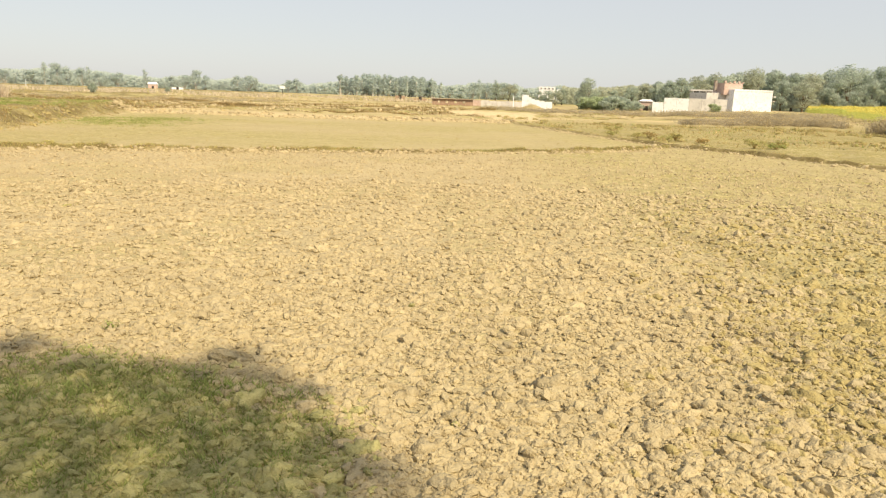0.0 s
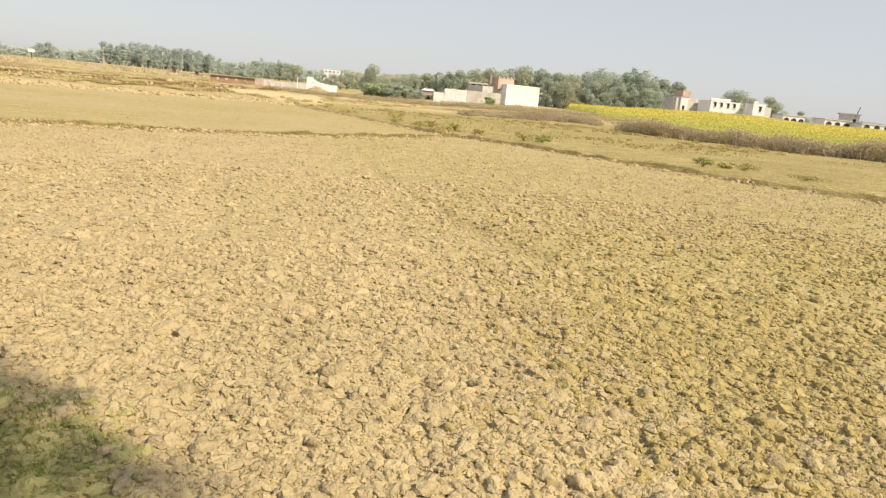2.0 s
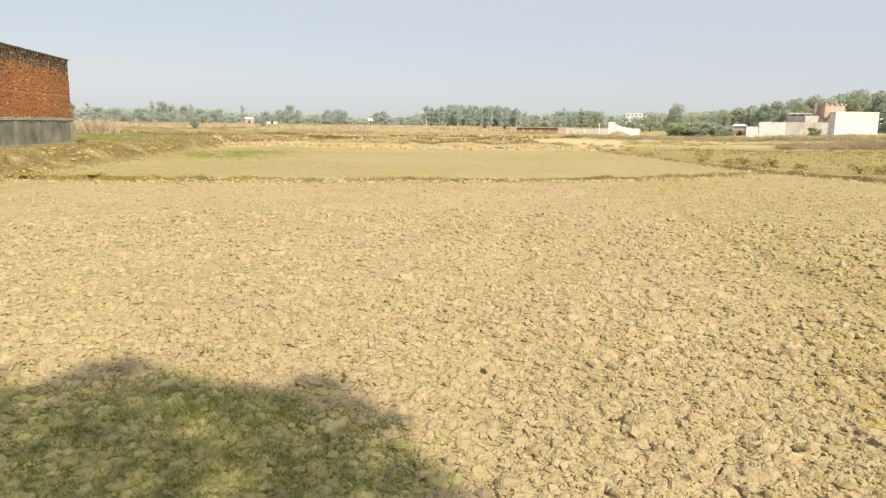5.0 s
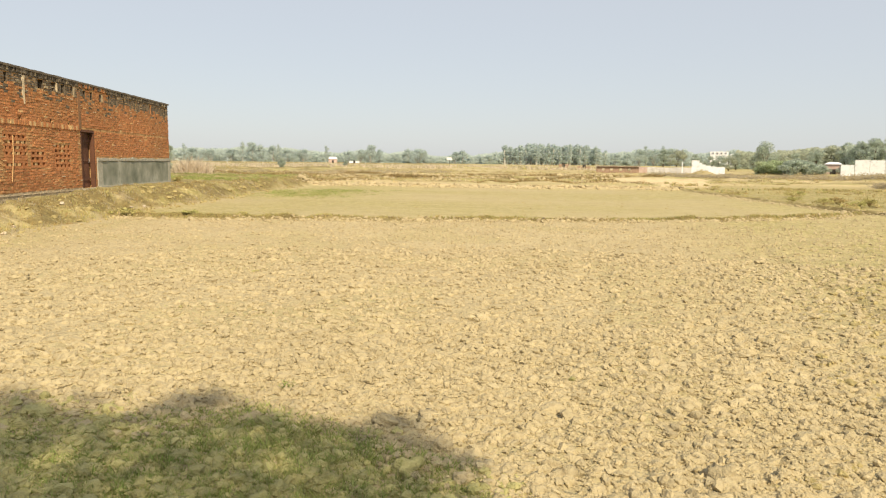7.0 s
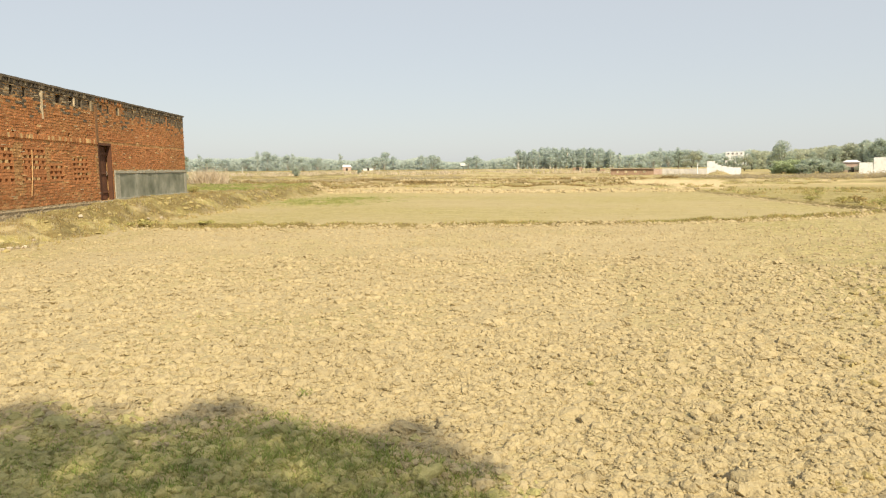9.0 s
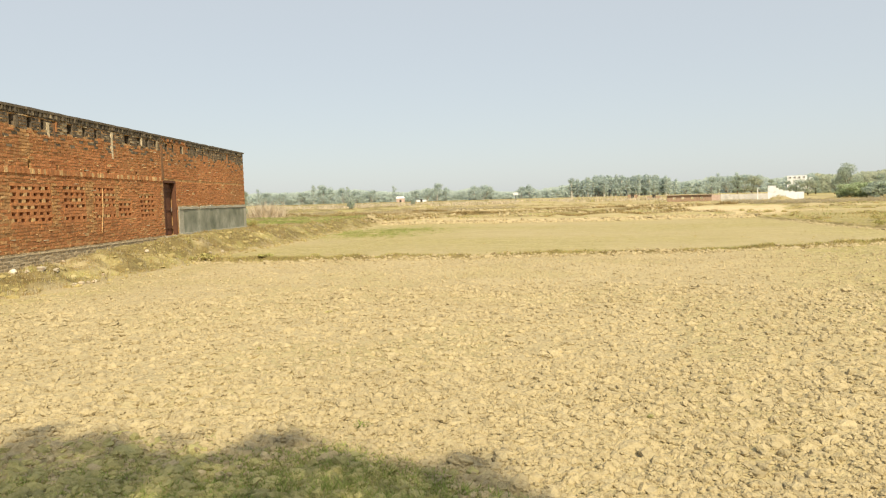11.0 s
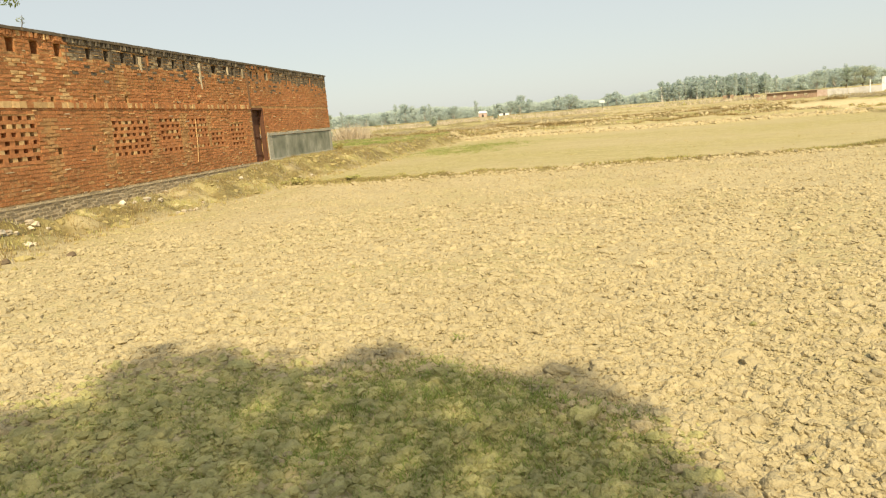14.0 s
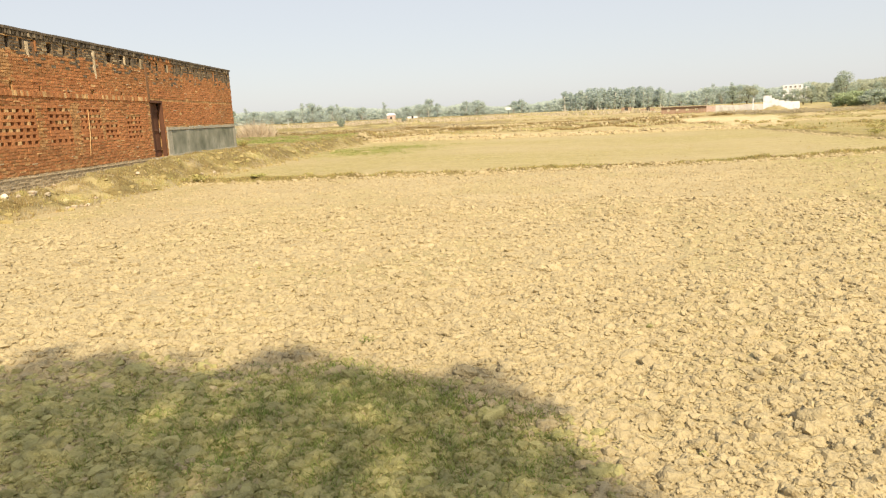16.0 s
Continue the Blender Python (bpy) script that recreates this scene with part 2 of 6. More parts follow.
def fast_mesh(name, verts, tris, mats, index=None, smooth=False):
    """One mesh out of arrays of points and triangles."""
    me = bpy.data.meshes.new(name)
    me.vertices.add(len(verts))
    me.vertices.foreach_set("co", np.asarray(verts, dtype=np.float32).ravel())
    k = tris.shape[1]
    me.loops.add(tris.size)
    me.loops.foreach_set("vertex_index", tris.astype(np.int32).ravel())
    me.polygons.add(len(tris))
    me.polygons.foreach_set("loop_start", np.arange(0, tris.size, k, dtype=np.int32))
    for m in mats:
        me.materials.append(m)
    if index is not None:
        me.polygons.foreach_set("material_index", np.asarray(index, dtype=np.int32))
    me.polygons.foreach_set("use_smooth", np.full(len(tris), smooth))
    me.update(calc_edges=True)
    me.validate()
    return me


def base(name, x, y, z, turn=0.0, **tags):
    """An Empty at the foot of a thing."""
    e = new(name)
    e.matrix_world = pose(x, y, z, 0, 0, turn)
    return tagged(e, **tags)


def polar(az, dist):
    return dist * math.sin(radians(az)), dist * math.cos(radians(az))


# ---- the lie of the land ----
rng = np.random.default_rng(7)
LATTICE = rng.random((512, 512))


def vnoise(x, y, s, seed=0):
    """Smooth noise from -1 to 1 with cells s metres wide."""
    x, y = np.asarray(x) / s + seed * 17.31, np.asarray(y) / s + seed * 9.77
    i, j = np.floor(x).astype(int), np.floor(y).astype(int)
    u, v = x - i, y - j
    u, v = u * u * (3 - 2 * u), v * v * (3 - 2 * v)
    g = lambda a, b: LATTICE[a % 512, b % 512]
    return 2 * ((g(i, j) * (1 - u) + g(i + 1, j) * u) * (1 - v) + (g(i, j + 1) * (1 - u) + g(i + 1, j + 1) * u) * v) - 1


def step(a, b, x):
    t = np.clip((x - a) / (b - a), 0, 1)
    return t * t * (3 - 2 * t)


def foot_x(y):      # foot of the bank below the brick building
    return np.interp(y, [-60, -20, 0, 6.6, 10.2, 13.0, 17.1, 21.5, 26.1, 34.4, 39, 43, 47, 60, 90], [9, -3.5, -9.2, -11.0, -12.8, -13.4, -14.3, -15.3, -16.2, -18.4, -19.2, -19.7, -20.4, -25, -60])


def bund_y(x):      # low ridge that closes the ploughed plot
    return np.interp(x, [-20, -14.5, -11.2, -7.4, -2.9, 1.2, 4.5, 7.6, 9.4], [18.4, 18.6, 18.7, 19.4, 20.5, 21.8, 23.6, 26.0, 29.3])


def bund_x(y):      # ridge along the other side of the plots
    return np.interp(y, [-60, 0, 8, 14.8, 17.7, 21, 25, 29, 35.3, 45.3, 52], [42, 22.5, 18.6, 15.7, 14.4, 12.9, 11.3, 9.7, 8.0, 6.0, 4.5])


def far_y(x):       # stepped edge at the end of the second plot
    return np.interp(x, [-60, -40, -21, -17, -10, -4, 1, 3.5, 12, 30, 60], [60, 50, 45.5, 47.3, 46.4, 48, 50, 48.8, 56, 62, 60])


def clearing(x, y):     # bare pale ground before the hut
    return step(0.0, 0.8, x - np.interp(y, [50, 57, 62, 73, 84], [4.8, 3.0, 1.2, -0.3, -0.6]) + 0.8 * vnoise(x, y, 2.5, 67)) * step(0.0, 0.8, np.interp(y, [50, 63, 84], [6.6, 8.8, 11.4]) - x + 0.8 * vnoise(x, y, 3.0, 68)) * step(50, 53, y) * step(86, 80, y)


def land(x, y):
    """Height of the ground and its covers: ploughed, green, dry, sand."""
    x, y = np.asarray(x, float), np.asarray(y, float)
    r = np.hypot(x, y)
    az = np.degrees(np.arctan2(x, y))
    wob = 0.25 * vnoise(x, y, 2.3, 1) + 0.12 * vnoise(x, y, 0.7, 2)
    s_foot = foot_x(y) - x + 1.6 * wob
    d1 = (bund_y(x) - y) + wob * 0.9
    d2 = (bund_x(y) - x) * 0.85 + wob * 0.9
    d3 = (y - far_y(x)) + wob * 3
    plough = step(0.0, 0.7, -s_foot) * step(0.1, 0.35, d1) * step(0.1, 0.35, d2)
    # plain undulation
    z = 0.035 * vnoise(x, y, 3.1, 3) + 0.06 * vnoise(x, y, 11, 4) * step(6, 25, r)
    rough = 0.020 * vnoise(x, y, 0.16, 5) + 0.016 * vnoise(x, y, 0.07, 6) + 0.022 * vnoise(x, y, 0.45, 7)
    z = z + rough * (0.25 + 0.75 * plough) + 0.012 * vnoise(x, y, 0.035, 8) * plough * step(9, 5, r)
    trail = np.exp(-((x - np.interp(y, [3, 7, 9.4, 14.4, 20], [4.6, 3.7, 3.25, 3.2, 3.4]) + 0.15 * wob) / 0.14) ** 2) * step(4, 6, y) * step(18, 14, y)
    z = z - 0.045 * trail
    # bank and the level ground round the building
    top = np.interp(y, [0, 9, 13, 16, 20, 22, 27, 31, 36, 40, 44, 50, 58, 75], [0.33, 0.34, 0.34, 0.42, 0.55, 0.62, 0.62, 0.60, 0.57, 0.54, 0.50, 0.44, 0.30, 0.10])
    wide = np.interp(y, [0, 24, 32, 44], [2.3, 2.2, 1.7, 1.3])
    rise = np.clip(s_foot / wide, 0, 1)
    z = z + top * step(0, 1, rise) + (0.15 * vnoise(x, y, 0.8, 9) + 0.12 * vnoise(x, y, 0.28, 19)) * step(0, 0.3, rise) * step(1.3, 0.7, rise)
    # ridges between the plots
    in1 = step(0.3, -0.3, s_foot) * step(-1.0, 0.3, d2)
    in2 = step(56, 50, y)
    z = z + 0.13 * np.exp(-(d1 / 0.17) ** 2) * in1 * (1 + 0.5 * vnoise(x, y, 0.5, 10))
    z = z + (0.095 * step(0.14, -0.02, d2) + 0.04 * np.exp(-((d2 + 0.1) / 0.18) ** 2)) * in2 * (1 + 0.4 * vnoise(x, y, 0.6, 11))
    # steps and ridges further off
    z = z + step(0, 0.8, d3) * 0.16
    sandy = clearing(x, y)
    for k, (gap, h) in enumerate(((7, 0.20), (18, 0.26), (34, 0.30), (58, 0.34), (100, 0.40))):
        z = z + h * np.exp(-((d3 - gap + 2.2 * vnoise(x, y, 14, 20 + k)) / (0.5 + 0.02 * gap)) ** 2) * (0.6 + 0.4 * vnoise(x, y, 5, 30 + k)) * (1 - 0.9 * sandy)
    z = z + 0.14 * vnoise(x, y, 1.3, 12) * step(2, 8, d3) * step(120, 60, r)
    z = z + 0.85 * np.exp(-((x - 13.0) / 1.7) ** 2 - ((y - 104) / 1.6) ** 2)
    right = step(14, 24, az) * step(75, 55, az)
    z = z + step(65, 112, r) * step(29, 39, az) * step(75, 60, az) * (0.65 - 0.4 * step(39, 47, az))
    z = z + 0.75 * step(62, 105, r) * right + 0.85 * step(110, 320, r) * (1 - right)
    # covers
    green = 0.75 * step(0.0, -1.2, d1) * step(0, -0.5, s_foot) * step(0.5, -0.5, d3) * step(0.0, 0.6, d2) * (0.6 + 0.4 * vnoise(x, y, 4, 13))
    green = np.maximum(green, np.exp(-((x + 16 - 0.0) / 3.2) ** 2 - ((y - 33) / 3.5) ** 2) * 0.9)
    green = np.maximum(green, 1.25 * step(0.0, -1.0, d2) * step(4, -4, d3) * (0.8 + 0.25 * vnoise(x, y, 3, 14)))
    green = np.maximum(green, 0.75 * step(0.7, 1.2, rise) * step(33, 37, y) * step(60, 48, y))
    ridge = np.maximum(np.exp(-(d1 / 0.3) ** 2) * in1, np.exp(-(d2 / 0.35) ** 2) * in2)
    # along bund_x this paints the shade on the step's bare near face
    turf_and_shade = np.maximum(np.exp(-((d1 - 0.05) / 0.24) ** 2) * in1, 1.15 * np.exp(-((d2 - 0.07) / 0.17) ** 2) * in2) * (0.95 + 0.3 * vnoise(x, y, 0.9, 18))
    for k, gap in enumerate((7, 18, 34, 58, 100)):
        turf_and_shade = np.maximum(turf_and_shade, 1.0 * np.exp(-((d3 - gap + 0.3 + 2.2 * vnoise(x, y, 14, 20 + k)) / (0.5 + 0.02 * gap)) ** 2) * step(-0.2, 0.5, vnoise(x, y, 3.5, 40 + k)))
    turf_and_shade = np.maximum(turf_and_shade, 0.35 * trail)
    turf_and_shade = np.maximum(turf_and_shade, step(0.0, -1.0, d2) * step(4, -4, d3) * (0.26 + 0.2 * vnoise(x, y, 1.8, 69)))
    turf_and_shade = np.maximum(turf_and_shade, 0.95 * step(-0.95, 0.15, vnoise(x, y, 0.9, 46) + 0.5 * vnoise(x, y, 0.3, 49)) * step(0.02, 0.3, rise) * step(1.2, 0.9, rise))
    green = np.maximum(green, ridge * 0.4)
    green = np.maximum(green, 0.75 * np.exp(-((x + 2.3) / 2.1) ** 6 - ((y - 2.2) / 1.9) ** 6) * step(-0.8, 0.2, vnoise(x, y, 0.5, 47)))
    green = np.maximum(green, plough * (0.22 * step(0.1, 0.6, vnoise(x, y, 1.6, 15)) + 0.6 * step(0.8, 4, x) * (0.8 + 0.3 * vnoise(x, y, 2.2, 48))) + 0.5 * step(0.5, -2.0, s_foot) * step(-2.6, 0.0, s_foot) * step(22, 17, y))
    dry = step(0.02, 0.3, rise) * (0.2 + 0.25 * vnoise(x, y, 0.9, 16))
    green = np.maximum(green, 1.0 * step(0.0, 0.25, rise) * step(-0.8, 0.1, vnoise(x, y, 1.3, 50)))
    dry = np.maximum(dry, step(1, 4, d3) * (0.55 + 0.45 * vnoise(x, y, 6, 17)))
    dry = np.maximum(dry, ridge * 0.3)
    band = vnoise(x * 0.25, y, 5.0, 63) + 0.6 * vnoise(x * 0.4, y, 2.2, 64)
    green = np.maximum(green, 0.95 * step(3, 9, d3) * step(-0.1, 0.5, band))
    turf_and_shade = np.maximum(turf_and_shade, 0.75 * step(5, 10, d3) * step(0.35, 0.75, vnoise(x * 0.2, y, 3.4, 65) + 0.5 * vnoise(x, y, 2.0, 66)))
    sand = np.exp(-((d3 - 0.5) / 1.6) ** 2) * 0.8 * step(8, 3, x)
    for k, (gap, _) in enumerate(((7, 0), (18, 0), (34, 0), (58, 0))):
        sand = np.maximum(sand, 0.8 * np.exp(-((d3 - gap + 1 + 2.2 * vnoise(x, y, 14, 20 + k)) / 1.0) ** 2))
    sand = np.maximum(sand, sandy)
    green, turf_and_shade, dry = green * (1 - sandy), turf_and_shade * (1 - sandy), dry * (1 - 0.6 * sandy)
    return z, plough, np.clip(green, 0, 1), np.clip(dry, 0, 1), np.clip(sand, 0, 1), np.clip(turf_and_shade, 0, 1)


def ground_z(x, y):
    return float(land(np.array([x]), np.array([y]))[0][0])


def ground_material():
    m = bpy.data.materials.new("field_earth")
    m.use_nodes = True
    n, l = m.node_tree.nodes, m.node_tree.links
    bsdf = n["Principled BSDF"]
    bsdf.inputs["Roughness"].default_value = 0.97
    bsdf.inputs["Specular IOR Level"].default_value = 0.15
    geo = n.new("ShaderNodeNewGeometry")
    def noise_at(s, lo, hi, detail=7.0):
        t, r = n.new("ShaderNodeTexNoise"), n.new("ShaderNodeMapRange")
        t.inputs["Scale"].default_value, t.inputs["Detail"].default_value = s, detail
        r.inputs["From Min"].default_value, r.inputs["From Max"].default_value = lo, hi
        l.new(geo.outputs["Position"], t.inputs["Vector"])
        l.new(t.outputs["Fac"], r.inputs["Value"])
        return r.outputs["Result"]
    def mix(f, x, y):
        k = n.new("ShaderNodeMix")
        k.data_type = "RGBA"
        l.new(f, k.inputs[0])
        for i, v in ((6, x), (7, y)):
            if isinstance(v, tuple):
                k.inputs[i].default_value = (*v, 1)
            else:
                l.new(v, k.inputs[i])
        return k.outputs[2]
    def times(a, b, f=1.0):
        k, q = n.new("ShaderNodeMath"), n.new("ShaderNodeMath")
        k.operation = q.operation = "MULTIPLY"
        q.use_clamp = True
        l.new(a, k.inputs[0])
        l.new(b, k.inputs[1])
        l.new(k.outputs[0], q.inputs[0])
        q.inputs[1].default_value = f
        return q.outputs[0]
    def cover(name):
        a = n.new("ShaderNodeAttribute")
        a.attribute_name = name
        return a.outputs["Fac"]
    soil = mix(noise_at(0.5, 0.35, 0.65), brightened(SOIL_A), brightened(SOIL_B))
    soil = mix(noise_at(14, 0.5, 0.7), soil, brightened(SOIL_C))
    soil = mix(noise_at(60, 0.55, 0.75), soil, (0.517, 0.435, 0.259))
    dry = mix(noise_at(5, 0.4, 0.6), (0.501, 0.413, 0.209), (0.413, 0.336, 0.165))
    dry = mix(noise_at(26, 0.5, 0.7), dry, (0.286, 0.231, 0.099))
    grass = mix(noise_at(3, 0.4, 0.6), (0.314, 0.275, 0.108), (0.374, 0.319, 0.130))
    grass = mix(noise_at(22, 0.5, 0.72), grass, (0.187, 0.198, 0.066))
    sand = mix(noise_at(3, 0.4, 0.65), (0.660, 0.528, 0.319), (0.550, 0.429, 0.253))
    col = mix(times(cover("dry"), noise_at(2.2, 0.25, 0.55), 1.25), soil, dry)
    col = mix(times(cover("sand"), noise_at(1.3, 0.25, 0.5), 1.1), col, sand)
    col = mix(times(cover("green"), noise_at(1.7, 0.2, 0.55), 1.25), col, grass)
    col = mix(times(cover("green"), noise_at(8, 0.52, 0.62, 3.0), 0.95), col, (0.528, 0.446, 0.237))
    turf_and_shade = mix(noise_at(9, 0.4, 0.65), (0.149, 0.116, 0.050), (0.231, 0.182, 0.077))
    col = mix(times(cover("turf_and_shade"), noise_at(4, 0.2, 0.45), 1.1), col, turf_and_shade)
    streak = n.new("ShaderNodeMapping")
    streak.inputs["Scale"].default_value = (0.16, 1.5, 1.0)
    l.new(geo.outputs["Position"], streak.inputs["Vector"])
    sn, sr = n.new("ShaderNodeTexNoise"), n.new("ShaderNodeMapRange")
    sn.inputs["Scale"].default_value, sn.inputs["Detail"].default_value = 0.9, 5.0
    l.new(streak.outputs[0], sn.inputs["Vector"])
    sr.inputs["From Min"].default_value, sr.inputs["From Max"].default_value, sr.inputs["To Max"].default_value = 0.46, 0.70, 0.22
    l.new(sn.outputs["Fac"], sr.inputs["Value"])
    col = mix(sr.outputs["Result"], col, (0.506, 0.413, 0.209))
    l.new(col, bsdf.inputs["Base Color"])
    bp = n.new("ShaderNodeBump")
    bp.inputs["Strength"].default_value, bp.inputs["Distance"].default_value = 0.6, 0.03
    l.new(noise_at(28, 0.2, 0.8, 9.0), bp.inputs["Height"])
    lump = n.new("ShaderNodeBump")
    lump.inputs["Strength"].default_value, lump.inputs["Distance"].default_value = 0.35, 0.06
    l.new(noise_at(7, 0.3, 0.7, 4.0), lump.inputs["Height"])
    l.new(lump.outputs["Normal"], bp.inputs["Normal"])
    l.new(bp.outputs["Normal"], bsdf.inputs["Normal"])
    return m


def build_ground():
    rad = [0.004]
    while rad[-1] < 4200:
        r = rad[-1]
        rad.append(r + (max(0.02, 0.016 * r) if r < 14 else 0.11 if r < 34 else 0.022 * r if r < 130 else 0.07 * r))
    rad = np.array(rad)
    ang = np.radians(np.concatenate([np.arange(-66, 56, 0.27), np.arange(56, 294, 4)]))
    R, A = np.meshgrid(rad, ang, indexing="ij")
    X, Y = R * np.sin(A) + 0.02, R * np.cos(A) - 0.3
    z, plough, green, dry, sand, turf_and_shade = land(X.ravel(), Y.ravel())
    verts = np.column_stack([X.ravel(), Y.ravel(), z])
    na = len(ang)
    i = np.arange(len(rad) - 1)[:, None] * na
    j = np.arange(na)[None, :]
    k = (j + 1) % na
    quads = np.stack([i + j, i + na + j, i + na + k, i + k], -1).reshape(-1, 4)[:, ::-1]
    me = fast_mesh("ground", verts, quads, [ground_material()], smooth=True)
    for name, val in (("green", green), ("dry", dry), ("sand", sand), ("turf_and_shade", turf_and_shade)):
        at = me.attributes.new(name, "FLOAT", "POINT")
        at.data.foreach_set("value", val.astype(np.float32))
    return tagged(new("ground", me), "dry ploughed clay field with grassy ridges and stubble plots", "ground", kind="structure")


GROUND = build_ground()


# ---- clods of the ploughed plot ----
def clod_shapes(level, count):
    out = []
    for k in range(count):
        bm = bmesh.new()
        if level:
            bmesh.ops.create_icosphere(bm, subdivisions=level, radius=1.0)
        else:       # eight faces, for those far off
            pole = [bm.verts.new(c) for c in ((0, 0, 1), (1, 0, 0), (0, 1, 0), (-1, 0, 0), (0, -1, 0), (0, 0, -1))]
            for a in range(4):
                bm.faces.new((pole[0], pole[1 + a], pole[1 + (a + 1) % 4]))
                bm.faces.new((pole[5], pole[1 + (a + 1) % 4], pole[1 + a]))
            bm.verts.index_update()
        off = Vector((k * 7.3, k * 3.1, level * 5.7))
        for v in bm.verts:
            d = 1 + 0.55 * noise.noise(v.co * 1.1 + off) + 0.40 * noise.noise(v.co * 2.6 + off) + 0.26 * noise.noise(v.co * 5.5 + off) + 0.12 * noise.noise(v.co * 11 + off)
            v.co = Vector((v.co.x * d, v.co.y * d, v.co.z * d * 0.74))
        out.append((np.array([v.co[:] for v in bm.verts]), np.array([[v.index for v in f.verts] for f in bm.faces])))
        bm.free()
    return out


def scatter(name, pts, sizes, shapes, mats, label, category, sink=0.06, smooth=False, tall=1.0):
    """Many small lumps, joined, lying on the ground."""
    z = land(pts[:, 0], pts[:, 1])[0]
    pick = rng.integers(0, len(shapes), len(pts))
    vs, fs, at = [], [], 0
    for k, (v, f) in enumerate(shapes):
        sel = pick == k
        n = int(sel.sum())
        if not n:
            continue
        a, tilt = rng.uniform(0, 6.283, n), rng.normal(0, 0.35, n)
        s = sizes[sel]
        sx, sy, sz = s * rng.uniform(0.8, 1.3, n), s * rng.uniform(0.65, 1.05, n), s * rng.uniform(0.7, 1.15, n) * tall
        p = v[None] * np.stack([sx, sy, sz], -1)[:, None]
        y1 = p[..., 1] * np.cos(tilt)[:, None] - p[..., 2] * np.sin(tilt)[:, None]
        z1 = p[..., 1] * np.sin(tilt)[:, None] + p[..., 2] * np.cos(tilt)[:, None]
        x2 = p[..., 0] * np.cos(a)[:, None] - y1 * np.sin(a)[:, None]
        y2 = p[..., 0] * np.sin(a)[:, None] + y1 * np.cos(a)[:, None]
        w = np.stack([x2 + pts[sel, 0][:, None], y2 + pts[sel, 1][:, None], z1 + (z[sel] + s * sink)[:, None]], -1)
        vs.append(w.reshape(-1, 3))
        fs.append((f[None] + (np.arange(n) * len(v))[:, None, None] + at).reshape(-1, 3))
        at += n * len(v)
    me = fast_mesh(name, np.concatenate(vs), np.concatenate(fs), mats, smooth=smooth)
    return tagged(new(name, me), label, category, kind="stuff")


def ring(r0, r1, az0, az1, per_m2):
    n = int(per_m2 * radians(az1 - az0) / 2 * (r1 * r1 - r0 * r0))
    r = np.sqrt(rng.uniform(r0 * r0, r1 * r1, n))
    a = np.radians(rng.uniform(az0, az1, n))
    p = np.column_stack([r * np.sin(a), r * np.cos(a)])
    return p[land(p[:, 0], p[:, 1])[1] > rng.uniform(0.3, 0.95, n)]


def sizes_of(n, mid, spread, lo, hi):
    return np.clip(rng.lognormal(math.log(mid), spread, n), lo, hi)


FINE, MID, LOW, TINY = clod_shapes(3, 16), clod_shapes(2, 18), clod_shapes(1, 18), clod_shapes(0, 16)
CLOD_LABEL, DARK_LABEL, OLIVE_LABEL = "broken dry clay clods covering the ploughed field", "darker olive clay clods of the ploughed field", "clay clods coloured green for the tint of the tree's shade"


def soil_kind(p):
    """0 dry, 1 darker, 2 tinted green for the tree's shade: broad uneven patches of the plot."""
    x, y = p[:, 0], p[:, 1]
    w = 0.5 * vnoise(x, y, 0.9, 91) + 0.35 * vnoise(x, y, 0.3, 92)
    deep_toned = 0.9 * step(0.2, 4.0, x - 0.1 * y + 1.6 * w) * step(15, 5, y + 2 * w) > rng.uniform(0.1, 0.9, len(p))
    # the green patch follows the tree's shade on the field
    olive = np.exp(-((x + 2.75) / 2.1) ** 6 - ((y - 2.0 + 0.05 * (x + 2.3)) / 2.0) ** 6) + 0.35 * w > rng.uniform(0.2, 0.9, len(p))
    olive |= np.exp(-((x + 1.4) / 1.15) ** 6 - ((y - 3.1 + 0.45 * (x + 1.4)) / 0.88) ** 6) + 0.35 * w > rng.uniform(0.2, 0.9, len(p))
    return np.where(olive, 2, np.where(deep_toned, 1, 0))


SINGLE = []
# lumps of every size, down to crumbs, lie closer and finer where the camera stands
for name, r0, r1, per, mid, spread, lo, hi, shapes, sink in (("clods_large", 1.6, 4.6, 48, 0.034, 0.38, 0.02, 0.075, FINE, -0.2), ("clods_large", 4.6, 7.5, 48, 0.034, 0.38, 0.02, 0.075, MID, -0.2),
                                                             ("clods_small", 1.6, 3.8, 560, 0.0175, 0.45, 0.009, 0.045, MID, 0.0), ("clods_small", 3.8, 7.5, 520, 0.0175, 0.45, 0.009, 0.045, LOW, 0.0),
                                                             ("crumbs", 1.6, 6.0, 1300, 0.010, 0.35, 0.006, 0.02, TINY, 0.1), ("clods_middle", 7.5, 14, 250, 0.018, 0.48, 0.010, 0.065, LOW, 0.0)):
    q = ring(r0, r1, -66, 56, per)
    kinds = soil_kind(q)
    for kind, m, lab in ((0, M_CLOD, CLOD_LABEL), (1, M_CLOD_DARK, DARK_LABEL), (2, M_CLOD_OLIVE, OLIVE_LABEL)):
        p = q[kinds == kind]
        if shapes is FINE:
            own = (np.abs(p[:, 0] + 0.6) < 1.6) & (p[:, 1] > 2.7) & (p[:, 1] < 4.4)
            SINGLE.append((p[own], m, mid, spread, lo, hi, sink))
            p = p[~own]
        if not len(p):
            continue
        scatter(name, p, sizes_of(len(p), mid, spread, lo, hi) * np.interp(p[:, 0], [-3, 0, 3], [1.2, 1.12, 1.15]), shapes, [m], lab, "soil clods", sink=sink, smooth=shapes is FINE)
